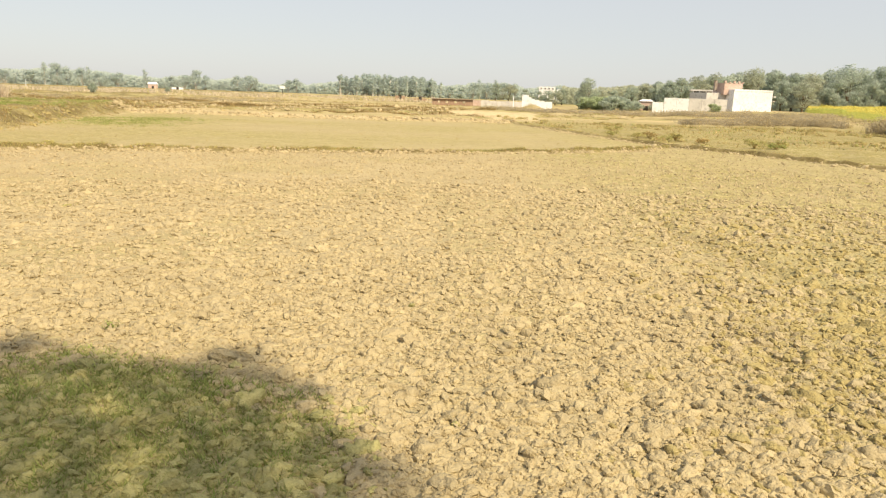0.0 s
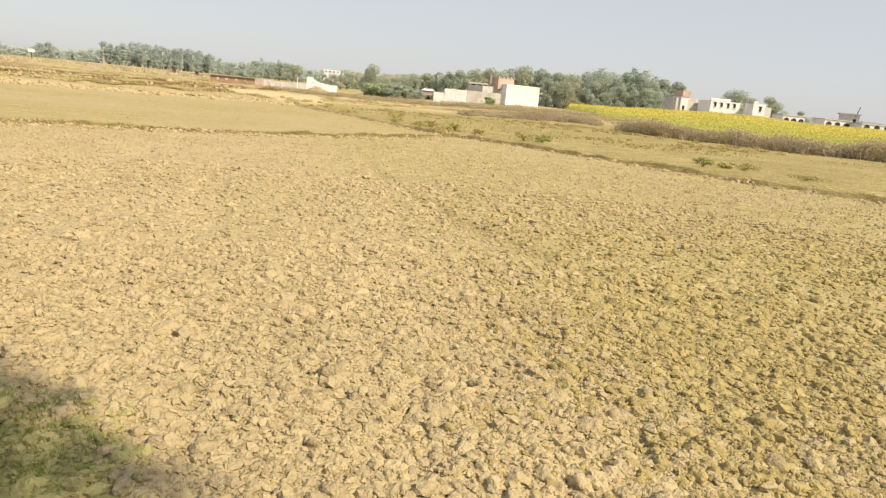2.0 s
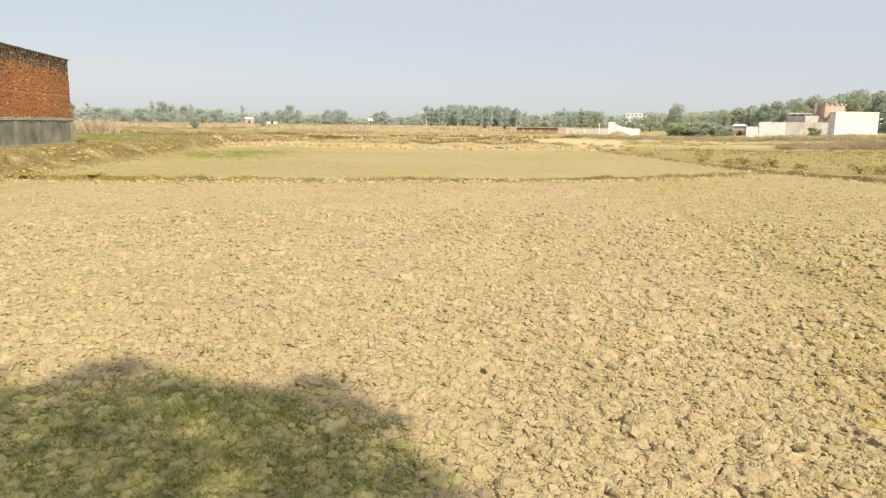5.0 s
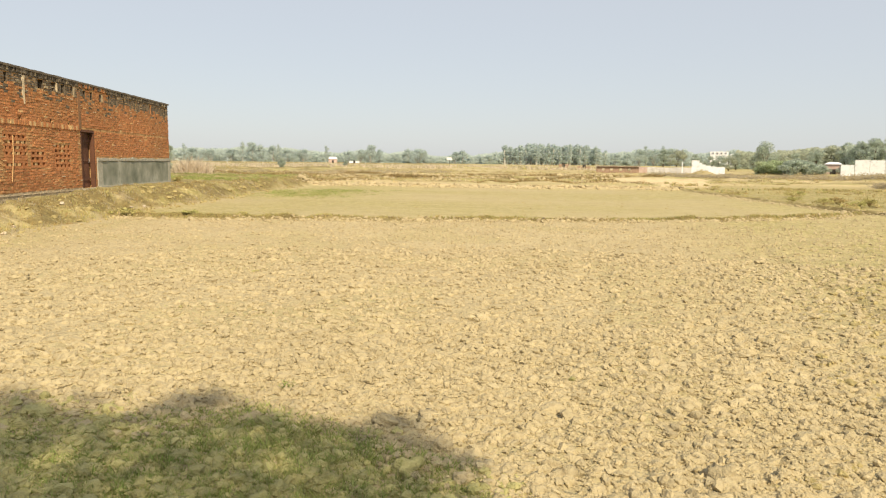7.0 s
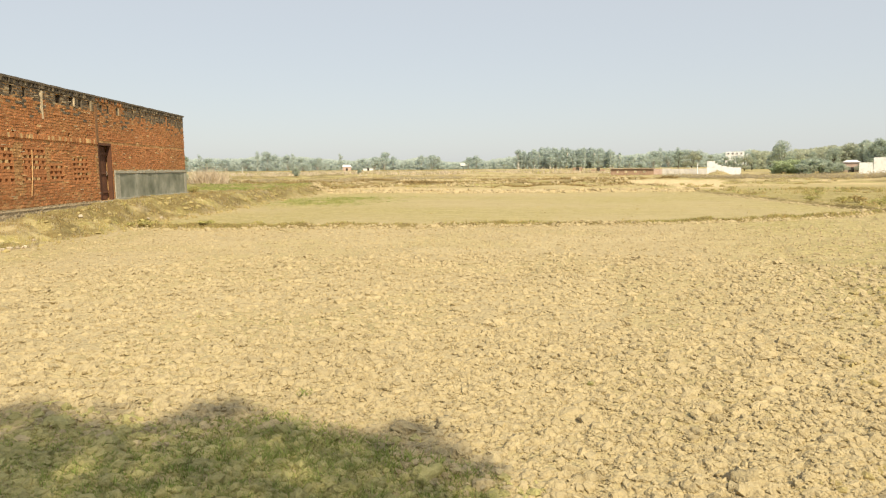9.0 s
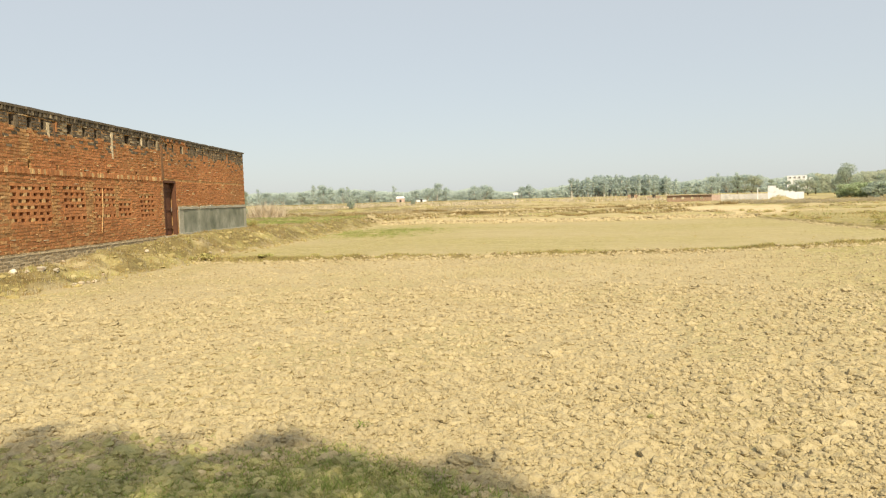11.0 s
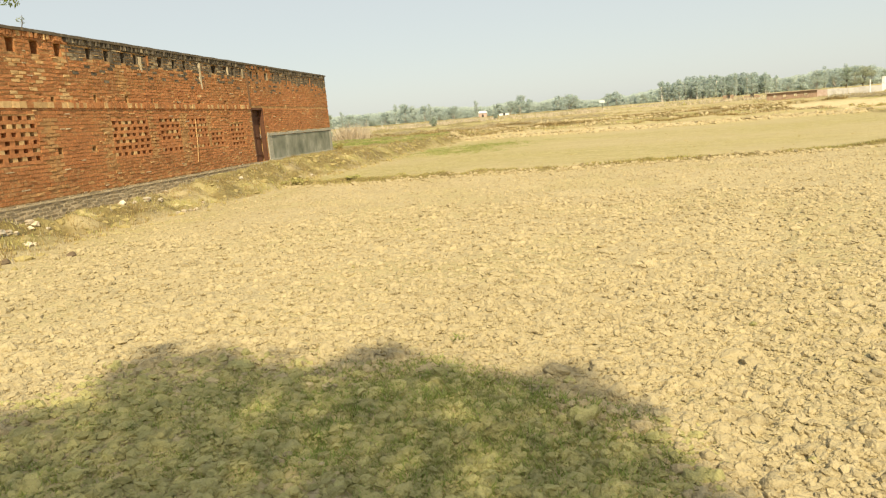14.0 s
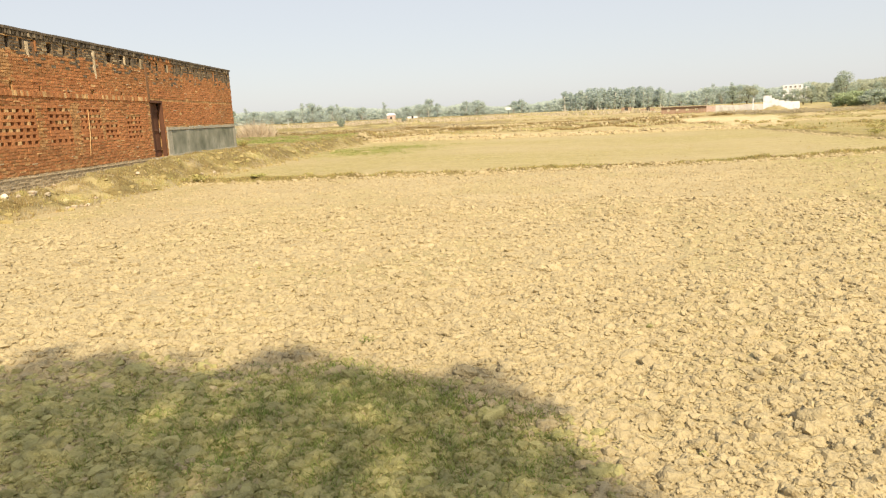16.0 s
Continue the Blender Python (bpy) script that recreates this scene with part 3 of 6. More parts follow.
p = np.concatenate([ring(14, 21, -64, 56, 80), ring(21, 31, -64, 54, 24)])
scatter("clods_distant", p, sizes_of(len(p), 0.021, 0.40, 0.013, 0.05), TINY, [M_CLOD], CLOD_LABEL, "soil clods", tall=1.2)
p = np.concatenate([ring(0.4, 6, 56, 294, 28), ring(0.4, 1.6, -66, 56, 40), ring(6, 20, 56, 294, 2)])
scatter("clods_behind", p, sizes_of(len(p), 0.05, 0.40, 0.03, 0.13), LOW, [M_CLOD], CLOD_LABEL, "soil clods")


# ---- brick building on the bank ----
# local x runs along the front wall, 0 at its far corner; local y goes into the building
WALL_LEN, WALL_TOP, COURSE, BRICK = 27.0, 4.33, 0.085, 0.24
# lattice openings: x, x, z, z, and whether the second row of holes from below is bricked up
GRILLES = [(-23.65, -21.72, 1.47, 2.52, 0), (-18.95, -17.20, 1.37, 2.44, 0), (-16.62, -15.45, 1.36, 2.48, 1), (-14.95, -13.65, 1.38, 2.46, 1), (-13.45, -12.55, 1.40, 1.98, 0), (-11.90, -10.75, 1.34, 2.15, 0)]
DOOR = (-9.92, -8.74, 0.64, 2.74)
POCKETS = [(-x - 1.15 * w, -x + 1.15 * w, 3.87, 4.17) for x, w in ((22.05, 0.12), (21.33, 0.12), (20.56, 0.11))] + [(-x - 1.15 * w, -x + 1.15 * w, 3.88, 4.16) for x, w in ((19.40, 0.11), (18.68, 0.10), (17.96, 0.09), (17.36, 0.08), (16.86, 0.06), (16.07, 0.13), (15.30, 0.08), (14.62, 0.08), (12.60, 0.15), (11.73, 0.12), (11.10, 0.09), (10.42, 0.08))]
SLOTS = [(-x - 0.10, -x + 0.10, 3.83, 4.12) for x in (9.45, 8.85, 8.02)] + [(-x - 0.07, -x + 0.07, 3.75, 4.15) for x in (7.2, 6.46, 5.65, 4.96, 4.43, 3.9, 3.28, 2.6, 1.76, 0.98, 0.42)]
WEEPS = [(-x - 0.055, -x + 0.055, 2.84, z) for x, z in ((21.02, 2.94), (19.43, 3.02), (18.08, 3.03), (16.80, 2.97), (15.36, 2.92), (13.98, 2.92), (12.05, 2.98), (10.78, 2.91))]
HOLES = [(-21.14, -20.99, 1.64, 1.78), (-19.87, -19.72, 1.65, 1.76)]
PLASTER = (-8.62, 0.0, 0.28, 1.72)
building = base("brick_building", -21.20, 31.235, 0.0, 107.04, label="long red brick farm building with brick lattice openings on the bank", category="building")


def cut(x0, x1, z0, z1, holes):
    """The stretches of a course that no hole takes away."""
    spans = [(x0, x1)]
    for h in holes:
        if h[3] <= z0 + 0.02 or h[2] >= z1 - 0.02:
            continue
        spans = [s for a, b in spans for s in ((a, min(b, h[0])), (max(a, h[1]), b)) if s[1] - s[0] > 0.045]
    return spans


def building_walls():
    opens = [g[:4] for g in GRILLES] + [DOOR] + POCKETS + SLOTS + WEEPS + HOLES
    core = Build()
    xs = sorted({-WALL_LEN, 0.0} | {v for o in opens for v in o[:2]})
    zs = sorted({-0.2, WALL_TOP} | {v for o in opens for v in o[2:4]})
    for a, b in zip(xs, xs[1:]):
        run = None
        for c, d in zip(zs, zs[1:]):
            mid = ((a + b) / 2, (c + d) / 2)
            if any(o[0] < mid[0] < o[1] and o[2] < mid[1] < o[3] for o in opens):
                if run is not None:
                    core.box((a, 0.0, run), (b, 0.30, c))
                run = None
            elif run is None:
                run = c
        if run is not None:
            core.box((a, 0.0, run), (b, 0.30, WALL_TOP))
    core.link("front_wall", M_MORTAR, building, "mud-mortared brick front wall")
    rest = Build()
    rest.box((-0.30, 0.30, -0.2), (-0.002, 6.0, WALL_TOP - 0.004))
    rest.link("end_wall", M_BRICK, building)
    rest = Build()
    rest.box((-WALL_LEN, 6.0, -0.2), (0.0, 6.3, WALL_TOP))
    rest.link("back_wall", M_BRICK, building)
    rest = Build()
    rest.box((-WALL_LEN + 0.002, 0.30, -0.2), (-WALL_LEN + 0.30, 6.0, WALL_TOP - 0.004))
    rest.link("end_wall", M_BRICK, building)
    roof = Build()
    xs = [-WALL_LEN - 0.05 + k * (WALL_LEN + 0.10) / 120 for k in range(121)]
    wav = lambda x, s: 0.014 * noise.noise(Vector((x * 1.7, s, 0))) + 0.010 * noise.noise(Vector((x * 6.0, s, 3)))
    roof.strip(xs, lambda x: -0.06 + wav(x, 1.0), 6.35, lambda x: WALL_TOP + 0.002, lambda x: WALL_TOP + 0.07 + wav(x, 5.0))
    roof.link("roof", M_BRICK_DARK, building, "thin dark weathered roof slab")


def brick_bond():
    """Every course of the front wall; the stretch nearest to the field path is left for single bricks."""
    skin, near = Build(), []
    solid = [g[:4] for g in GRILLES] + [DOOR] + POCKETS + SLOTS + WEEPS + HOLES + [PLASTER]
    k, z = 0, 0.0
    while z < WALL_TOP - 0.02:
        z1 = z + COURSE
        if 2.70 < z + 0.04 < 2.81 or z > 4.20:      # soldier bands are laid apart
            k, z = k + 1, z1
            continue
        x = -WALL_LEN + (0.12 if k % 2 else 0.0)
        for a, b in ((-WALL_LEN, x),) + tuple((x + i * BRICK, x + (i + 1) * BRICK) for i in range(int(WALL_LEN / BRICK) + 1)):
            for c, d in cut(a, min(b, 0.0), z, z1, solid):
                if d - c < 0.05:
                    continue
                lime = noise.noise(Vector((c * 0.55, z * 0.35, 3.0))) + 0.6 * noise.noise(Vector((c * 1.1, z * 0.4, 8.0)))
                if z < 0.60:
                    m = 2
                elif z < 0.95 and random.random() < 0.45 - (z - 0.6):
                    m = random.choice((6, 6, 5))
                elif any(abs(c + 0.1 + sx + 0.05 * math.sin(z * 9)) < sw and sz0 < z < sz1 and random.random() < 0.85 for sx, sw, sz0, sz1 in ((22.05, 0.17, 2.88, 3.88), (21.30, 0.12, 3.2, 3.88), (21.42, 0.12, 2.9, 3.3), (20.50, 0.15, 2.85, 4.1))):
                    m = random.choice((1, 1, 1, 5))
                elif any(abs(c + 0.1 + sx) < sw and sz0 < z < sz1 and random.random() < 0.8 for sx, sw, sz0, sz1 in ((18.15, 0.25, 2.9, 3.8), (19.15, 0.25, 0.95, 2.3), (21.35, 0.25, 0.8, 2.4), (17.05, 0.15, 1.2, 2.6), (15.2, 0.2, 1.0, 2.5), (13.5, 0.12, 1.4, 2.7), (10.05, 0.15, 0.9, 2.6))):
                    m = 6
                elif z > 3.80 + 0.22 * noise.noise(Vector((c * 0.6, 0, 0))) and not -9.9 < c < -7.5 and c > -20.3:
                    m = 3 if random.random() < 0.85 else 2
                elif c > -20.3 and z > 3.35 + 0.5 * noise.noise(Vector((c * 0.8, 4, 0))) and random.random() < 0.7:
                    m = random.choice((5, 5, 5, 3))
                elif (lime > 0.75 and random.random() < 0.3) or random.random() < 0.005:
                    m = 1
                else:
                    m = 0
                if m == 0 and noise.noise(Vector((c * 0.3, z * 0.6, 21.0))) + random.uniform(-0.16, 0.16) > (0.14 if c > -20.5 else 0.0) - 0.34 * min(1.0, max(0.0, (z - 2.9) / 0.9)) - 0.22 * min(1.0, max(0.0, (1.4 - z) / 0.7)):
                    m = 5
                out = random.uniform(0.004, 0.020) + (0.012 if random.random() < 0.06 else 0.0) if z > 0.60 else random.uniform(0.053, 0.063)
                sag = 0.016 * noise.noise(Vector((c * 0.5, k * 0.23, 31.0)))
                jb = 0.019 if z < 0.60 else random.uniform(0.006, 0.015)
                whole = d - c > 0.23
                if z > 0.62 and random.random() < 0.085:
                    a = random.uniform(c, c + 0.08)
                    skin.box((a, -random.uniform(0.018, 0.026), z + sag - 0.011), (a + random.uniform(0.06, 0.24), 0.012, z + sag + 0.012), random.choice((1, 1, 4, 6)), 0.006)
                if whole and -23.6 < c < -19.4 and 0.62 < z < 2.69 and len(near) < 300 and m in (0, 1, 5):
                    near.append((c, z + sag, out, m))
                else:
                    skin.box((c + jb, -out, z + jb + sag), (d - jb, 0.02, z1 - jb + sag), m, 0.008)
        k, z = k + 1, z1
    # lattice openings: solid courses and courses of spaced headers
    for x0, x1, z0, z1, odd in GRILLES:
        rows = int(round((z1 - z0) / COURSE))
        h = (z1 - z0) / rows
        for r in range(rows):
            za, zb = z0 + r * h, z0 + (r + 1) * h
            if r % 2 == 0 or (odd and r == 3):
                a = x0
                while a < x1 - 0.04:
                    b = min(a + 0.24, x1)
                    skin.box((a + 0.004, -random.uniform(0.004, 0.02), za + 0.003), (b - 0.004, 0.16, zb - 0.003), 0, 0.004)
                    a = b
            else:
                n = max(3, int(round((x1 - x0) / 0.28)))
                w = (x1 - x0) / n
                for i in range(n + 1):
                    a = x0 + i * w + (0.03 if r % 4 == 1 else -0.03)
                    skin.box((max(x0, a - 0.068), -random.uniform(0.0, 0.012), za - 0.002), (min(x1, a + 0.068), 0.16, zb + 0.002), random.choice((0, 0, 0, 1)), 0.005)
    # soldier band at half height and the jagged band under the roof
    x = -WALL_LEN
    while x < -9.9:
        w = random.uniform(0.20, 0.26) if x < -20.4 else random.uniform(0.07, 0.16)
        for c, d in cut(x, x + w, 2.70, 2.82, WEEPS):
            skin.box((c + 0.005, -random.uniform(0.025, 0.045), 2.69), (d - 0.005, 0.02, 2.825 + random.uniform(-0.01, 0.01)), (random.choice((1, 1, 5)) if x < -20.4 else random.choice((0, 0, 5, 5, 1))), 0.004)
        x += w
    x = -WALL_LEN
    while x < -0.02:
        w = random.uniform(0.05, 0.075)
        lo = 4.222 - (random.uniform(0.0, 0.03) if random.random() < 0.4 else 0)
        red = -9.9 < x < -7.5 and random.random() < 0.6
        for c, d in cut(x, min(x + w, 0), lo, 4.33, POCKETS + SLOTS):
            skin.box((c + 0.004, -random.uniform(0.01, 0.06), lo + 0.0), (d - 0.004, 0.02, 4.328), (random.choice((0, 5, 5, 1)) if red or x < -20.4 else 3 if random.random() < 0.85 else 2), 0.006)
        x += w
    # dark plates line the pockets: the shade of the recess put into colour
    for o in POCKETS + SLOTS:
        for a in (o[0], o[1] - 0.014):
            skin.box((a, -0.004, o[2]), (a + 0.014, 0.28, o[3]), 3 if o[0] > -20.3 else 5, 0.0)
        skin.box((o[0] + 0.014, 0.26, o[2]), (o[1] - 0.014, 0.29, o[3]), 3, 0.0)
    # lighter piers between the pockets
    for o in POCKETS + SLOTS:
        if random.random() < 0.2:
            skin.box((o[1] + 0.005, -0.04, o[2] - random.uniform(0.0, 0.12)), (o[1] + random.uniform(0.05, 0.10), 0.02, o[3]), random.choice((4, 2, 2, 3, 5)), 0.006)
    sk = skin.link("brickwork", [M_BRICK, M_BRICK_PALE, M_BRICK_GREY, M_BRICK_DARK, M_LIME, M_BRICK_BROWN, M_BRICK_OCHRE], building)
    sk["kind"] = "stuff"
    return near


building_walls()
NEAR_BRICKS = brick_bond()

# plank door in the wall
d = Build()
for a, b, c, e in ((DOOR[0], DOOR[0] + 0.09, DOOR[2], DOOR[3]), (DOOR[1] - 0.09, DOOR[1], DOOR[2], DOOR[3]), (DOOR[0] + 0.09, DOOR[1] - 0.09, DOOR[3] - 0.09, DOOR[3])):
    d.box((a + 0.002, -0.006, c), (b - 0.002, 0.15, e - 0.002))
d.link("door_frame", M_DARKWOOD, building, "dark wooden door frame")
d = Build()
d.strip([DOOR[0] + 0.11, (DOOR[0] + DOOR[1]) / 2, DOOR[1] - 0.11], lambda x: 0.20, 0.22, lambda x: DOOR[2] + 0.02, lambda x: DOOR[3] - 0.12)
leaf = d.link("door", M_DARKWOOD, building, "dark brown plank door set back in the wall")
for i in range(6):
    w = (DOOR[1] - DOOR[0] - 0.20) / 6
    d = Build()
    d.box((DOOR[0] + 0.10 + i * w, 0.175 + random.uniform(0, 0.006), DOOR[2] + 0.02), (DOOR[0] + 0.10 + (i + 1) * w - 0.008, 0.198, DOOR[3] - 0.11))
    d.link("plank", M_DARKWOOD, leaf)
for zz in (0.9, 1.6, 2.3):
    d = Build()
    d.box((DOOR[0] + 0.11, 0.145, zz), (DOOR[1] - 0.11, 0.173, zz + 0.10))
    d.link("batten", M_DARKWOOD, leaf)
d = Build()
d.tube([(DOOR[1] - 0.22, 0.14, 1.55), (DOOR[1] - 0.22, 0.11, 1.62), (DOOR[1] - 0.22, 0.14, 1.70)], [0.012, 0.012, 0.012], 6)
d.link("handle", M_TIN, leaf, "rusty iron door handle")
d = Build()
d.box((DOOR[0] - 0.12, -0.16, 0.40), (DOOR[1] + 0.15, 0.30, DOOR[2] - 0.004), 0, 0.01)
d.link("door_step", M_PLASTER_EDGE, building, "pale cement door step")

# plastered panel, its frayed top and its plinth edge
wave = lambda x, k, q=0.0: k * (noise.noise(Vector((x * 1.3, q, 1))) + 0.7 * noise.noise(Vector((x * 5.1, q, 2))))
d = Build()
d.strip([PLASTER[0] + 0.45 + k * 0.1 for k in range(82)], lambda x: -0.035 + wave(x, 0.004), 0.01, lambda x: 0.66 - 0.05 * (x + 8.2) / 8.0, lambda x: 1.61 + wave(x, 0.015, 4))
d.link("cement_panel", M_PLASTER, building, "smooth dark grey cement panel")
d = Build()
d.strip([PLASTER[0] + k * 0.06 for k in range(145)], lambda x: -0.06 + wave(x, 0.03, 7), 0.012, lambda x: 1.625 + wave(x, 0.012, 9), lambda x: 1.73 + wave(x, 0.05, 11))
d.link("panel_ledge", M_PLASTER_EDGE, building, "broken pale mortar ledge above the panel")
d = Build()
d.box((PLASTER[0], -0.05, 0.46), (PLASTER[0] + 0.44, 0.01, 1.64), 0, 0.01)
d.link("panel_side", M_PLASTER_EDGE, building)
d = Build()
d.box((-0.34, -0.052, 0.62), (-0.004, -0.036, 1.60), 0, 0.012)
d.link("panel_side", M_PLASTER_EDGE, building)
d = Build()
d.strip([PLASTER[0] + k * 0.12 for k in range(73)], lambda x: -0.13 + wave(x, 0.02, 13), 0.014, lambda x: -0.1, lambda x: 0.685 - 0.05 * (x + 8.6) / 8.6 + wave(x, 0.012, 15))
d.link("plinth_ledge", M_PLASTER_EDGE, building, "pale cement plinth edge")

# thin ledge over the grey plinth courses
d = Build()
x = -WALL_LEN
while x < -9.9:
    d.box((x, -0.068 + random.uniform(-0.003, 0.003), 0.595), (x + 0.3, 0.0, 0.632 + random.uniform(-0.005, 0.005)), 0, 0.003)
    x += 0.3
d.box((-WALL_LEN, -0.05, -0.15), (-9.95, -0.001, 0.594), 0)
d.link("plinth_course", M_LIME, building)

# mortar that ran down under the roof: pale tongues with dark edges
def streak(x, top, low, w, out=0.024, mat=M_LIME, label="pale mortar run down the bricks"):
    """One tongue of mortar, narrowing downwards."""
    d = Build()
    n = 12
    for i in range(n + 1):
        f = i / n
        ww = w * (0.3 + 0.7 * f ** 0.6) * (1 + 0.3 * noise.noise(Vector((x, f * 4, 2)))) / 2
        cx = x + 0.05 * noise.noise(Vector((x, f * 3, 9)))
        z = low + (top - low) * f
        d.v += [(cx - ww, 0.0, z), (cx - ww * 0.6, -out, z), (cx + ww * 0.6, -out - 0.008, z), (cx + ww, 0.0, z)]
    for i in range(n):
        for a in range(3):
            d.f.append((4 * i + a, 4 * i + a + 1, 4 * i + a + 5, 4 * i + a + 4))
            d.m.append(0)
    d.link("mortar_streak", mat, building, label)


for q in ((-17.16, 4.10, 3.70, 0.20), (-13.66, 4.17, 3.32, 0.23)):
    streak(*q)
for q in ((-16.86, 4.12, 3.38, 0.16), (-13.42, 4.15, 3.28, 0.14), (-20.28, 4.10, 3.4, 0.06)):
    streak(*q, out=0.012, mat=M_DARK_STAIN, label="dark streak down the bricks")
d = Build()
d.tube([(-14.5, -0.05, 2.36), (-14.55, -0.055, 1.7), (-14.68, -0.05, 1.0)], [0.012, 0.011, 0.010], 6)
d.link("cable", M_BRICK_PALE, building, "pale cable hanging over the lattice")
# dark joint beside the door bay
d = Build()
d.strip([-10.04 + 0.045 * k for k in range(5)], lambda x: -0.036 + wave(x, 0.01, 3), 0.0, lambda x: 2.75 + wave(x, 0.04, 5), lambda x: 4.03 + wave(x, 0.05, 6))
d.link("pier", M_DARK_STAIN, building, "narrow dark brick pier above the door")


def el_z(el, dist):
    return EYE + dist * math.tan(radians(el))


# ---- vegetation helpers ----
def leaf_cloud(centres, normals, size, aspect=0.55, fold=0.25, droop=0.0, wild=0.6):
    """Small folded leaves, two triangles each, round the given points."""
    n = len(centres)
    a = rng.normal(size=(n, 3))
    a[:, 2] = a[:, 2] * 0.6 - droop
    a -= 0.8 * (a * normals).sum(1)[:, None] * normals
    a /= np.linalg.norm(a, axis=1)[:, None]
    b = np.cross(a, normals + wild * rng.normal(size=(n, 3)))
    b /= np.linalg.norm(b, axis=1)[:, None] + 1e-9
    up = np.cross(a, b)
    s = (size * rng.uniform(0.6, 1.4, n))[:, None]
    p0, p2 = centres - a * s, centres + a * s
    p1, p3 = centres + b * s * aspect + up * s * fold, centres - b * s * aspect + up * s * fold
    verts = np.stack([p0, p1, p2, p3], 1).reshape(-1, 3)
    i = np.arange(n)[:, None] * 4
    tris = np.concatenate([i + np.array([[0, 1, 2]]), i + np.array([[0, 2, 3]])], 0)
    return verts, tris


def lobe_points(lobes, per):
    """Points near the outer shells of several lobes, and the way outwards there."""
    c, n = [], []
    for x, y, z, rx, ry, rz, k in lobes:
        m = int(per * k)
        d = rng.normal(size=(m, 3))
        d /= np.linalg.norm(d, axis=1)[:, None]
        r = rng.uniform(0.45, 1.0, m) ** 0.5 * (1 + 0.16 * np.sin(d[:, 0] * 5 + x) * np.cos(d[:, 1] * 4 + y) + 0.10 * rng.normal(size=m))
        c.append(np.array([x, y, z]) + d * r[:, None] * np.array([rx, ry, rz]))
        n.append(d)
    return np.concatenate(c), np.concatenate(n)


def make_tree(name, height, width, clear, leaf, count, mat, label, style="round", group=""):
    """A tapered trunk with limbs, and a crown of many small leaves in uneven lobes."""
    t = base(name, 0, 0, 0, label=label, category="tree", group=group)
    wood = Build()
    lean = Vector((random.uniform(-0.06, 0.06), random.uniform(-0.06, 0.06), 1))
    r = height * 0.022 + 0.05
    trunk_top = height * (0.8 if style != "round" else 0.62)
    wood.tube([lean * (trunk_top * k / 5) - Vector((0, 0, 0.4 if k == 0 else 0)) for k in range(6)], [r * (1.25 - 0.2 * k) for k in range(6)], 7)
    lobes = []
    if style == "poplar":
        for k in range(7):
            f = k / 6
            w = width / 2 * (0.75 + 0.45 * math.sin(math.pi * min(1, f * 0.8 + 0.15))) * random.uniform(0.7, 1.15)
            lobes.append((random.uniform(-0.2, 0.2) * width, random.uniform(-0.2, 0.2) * width, clear + (height - clear) * (f * 0.88 + 0.06), w, w, (height - clear) * 0.13, 0.6 + w))
    else:
        n = 20
        for k in range(n):
            a = 2 * math.pi * k / n * 1.618 * 2
            q = random.uniform(0.25, 1.0)
            h = clear + (height - clear) * random.uniform(0.06, 0.86)
            room = math.sin(math.pi * min(0.95, max(0.33, (h - clear) / (height - clear)))) ** 0.6
            x, y = math.cos(a) * width * 0.36 * q * room, math.sin(a) * width * 0.36 * q * room
            s = width * random.uniform(0.09, 0.19)
            lobes.append((x, y, h, s, s, s * random.uniform(0.55, 0.85), s * s))
            if k % 2: wood.tube([lean * (clear * random.uniform(0.75, 1.0)), Vector((x * 0.5, y * 0.5, (clear + h) / 2 + 0.1)), Vector((x, y, h))], [r * 0.5, r * 0.3, r * 0.1], 5)
        s = width * 0.2
        lobes.append((0, 0, height - s * 0.8, s, s, s * 0.8, s * s))
    total = sum(q[6] for q in lobes)
    c, nrm = lobe_points([(*q[:6], q[6] / total) for q in lobes], count)
    c[:, 2] = np.maximum(c[:, 2], clear * 0.7)
    v, f = leaf_cloud(c, nrm, leaf, wild=0.18 if mat is M_LEAF_PALE else 0.6)
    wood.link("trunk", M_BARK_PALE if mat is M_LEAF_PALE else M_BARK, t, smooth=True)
    crown = new("crown", fast_mesh("crown", v, f, [mat]))
    crown.parent = t
    return t


def place(kind, az, dist, top_el=None, turn=None, wide=1.0):
    """A copy of a tree at a bearing and distance, scaled so that its top stands at the given elevation."""
    x, y = polar(az, dist)
    z = ground_z(x, y) - 0.1
    proto, h = kind
    s = (EYE + dist * math.tan(radians(top_el)) - z) / h
    return copy_thing(proto, pose(x, y, z, 0, 0, random.uniform(0, 360) if turn is None else turn) @ Matrix.Diagonal((s * wide, s * wide, s, 1)))


FAR = "distant trees"
ROUND = [(make_tree("tree", 9.0, w, c, 0.19, int(n * 2.0), m, "distant broad leafy tree, its green crown paled for haze", group=FAR), 9.0)
         for w, c, n, m in ((8.0, 1.0, 2300, M_LEAF_A), (9.5, 1.2, 2500, M_LEAF_B), (7.0, 0.8, 2000, M_LEAF_A), (10.5, 0.9, 2700, M_LEAF_A))]
ROUND_FAR = [(make_tree("tree", 9.0, w, c, 0.26, 2600, M_LEAF_PALE, "far-off broad tree, haze painted into its pale green crown", group=FAR), 9.0) for w, c in ((10.5, 0.2), (12.0, 0.2), (9.0, 0.2))]
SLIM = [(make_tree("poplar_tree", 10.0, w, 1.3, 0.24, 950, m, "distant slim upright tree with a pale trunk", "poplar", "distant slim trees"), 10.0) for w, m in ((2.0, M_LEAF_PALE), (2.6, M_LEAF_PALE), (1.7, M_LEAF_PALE))]
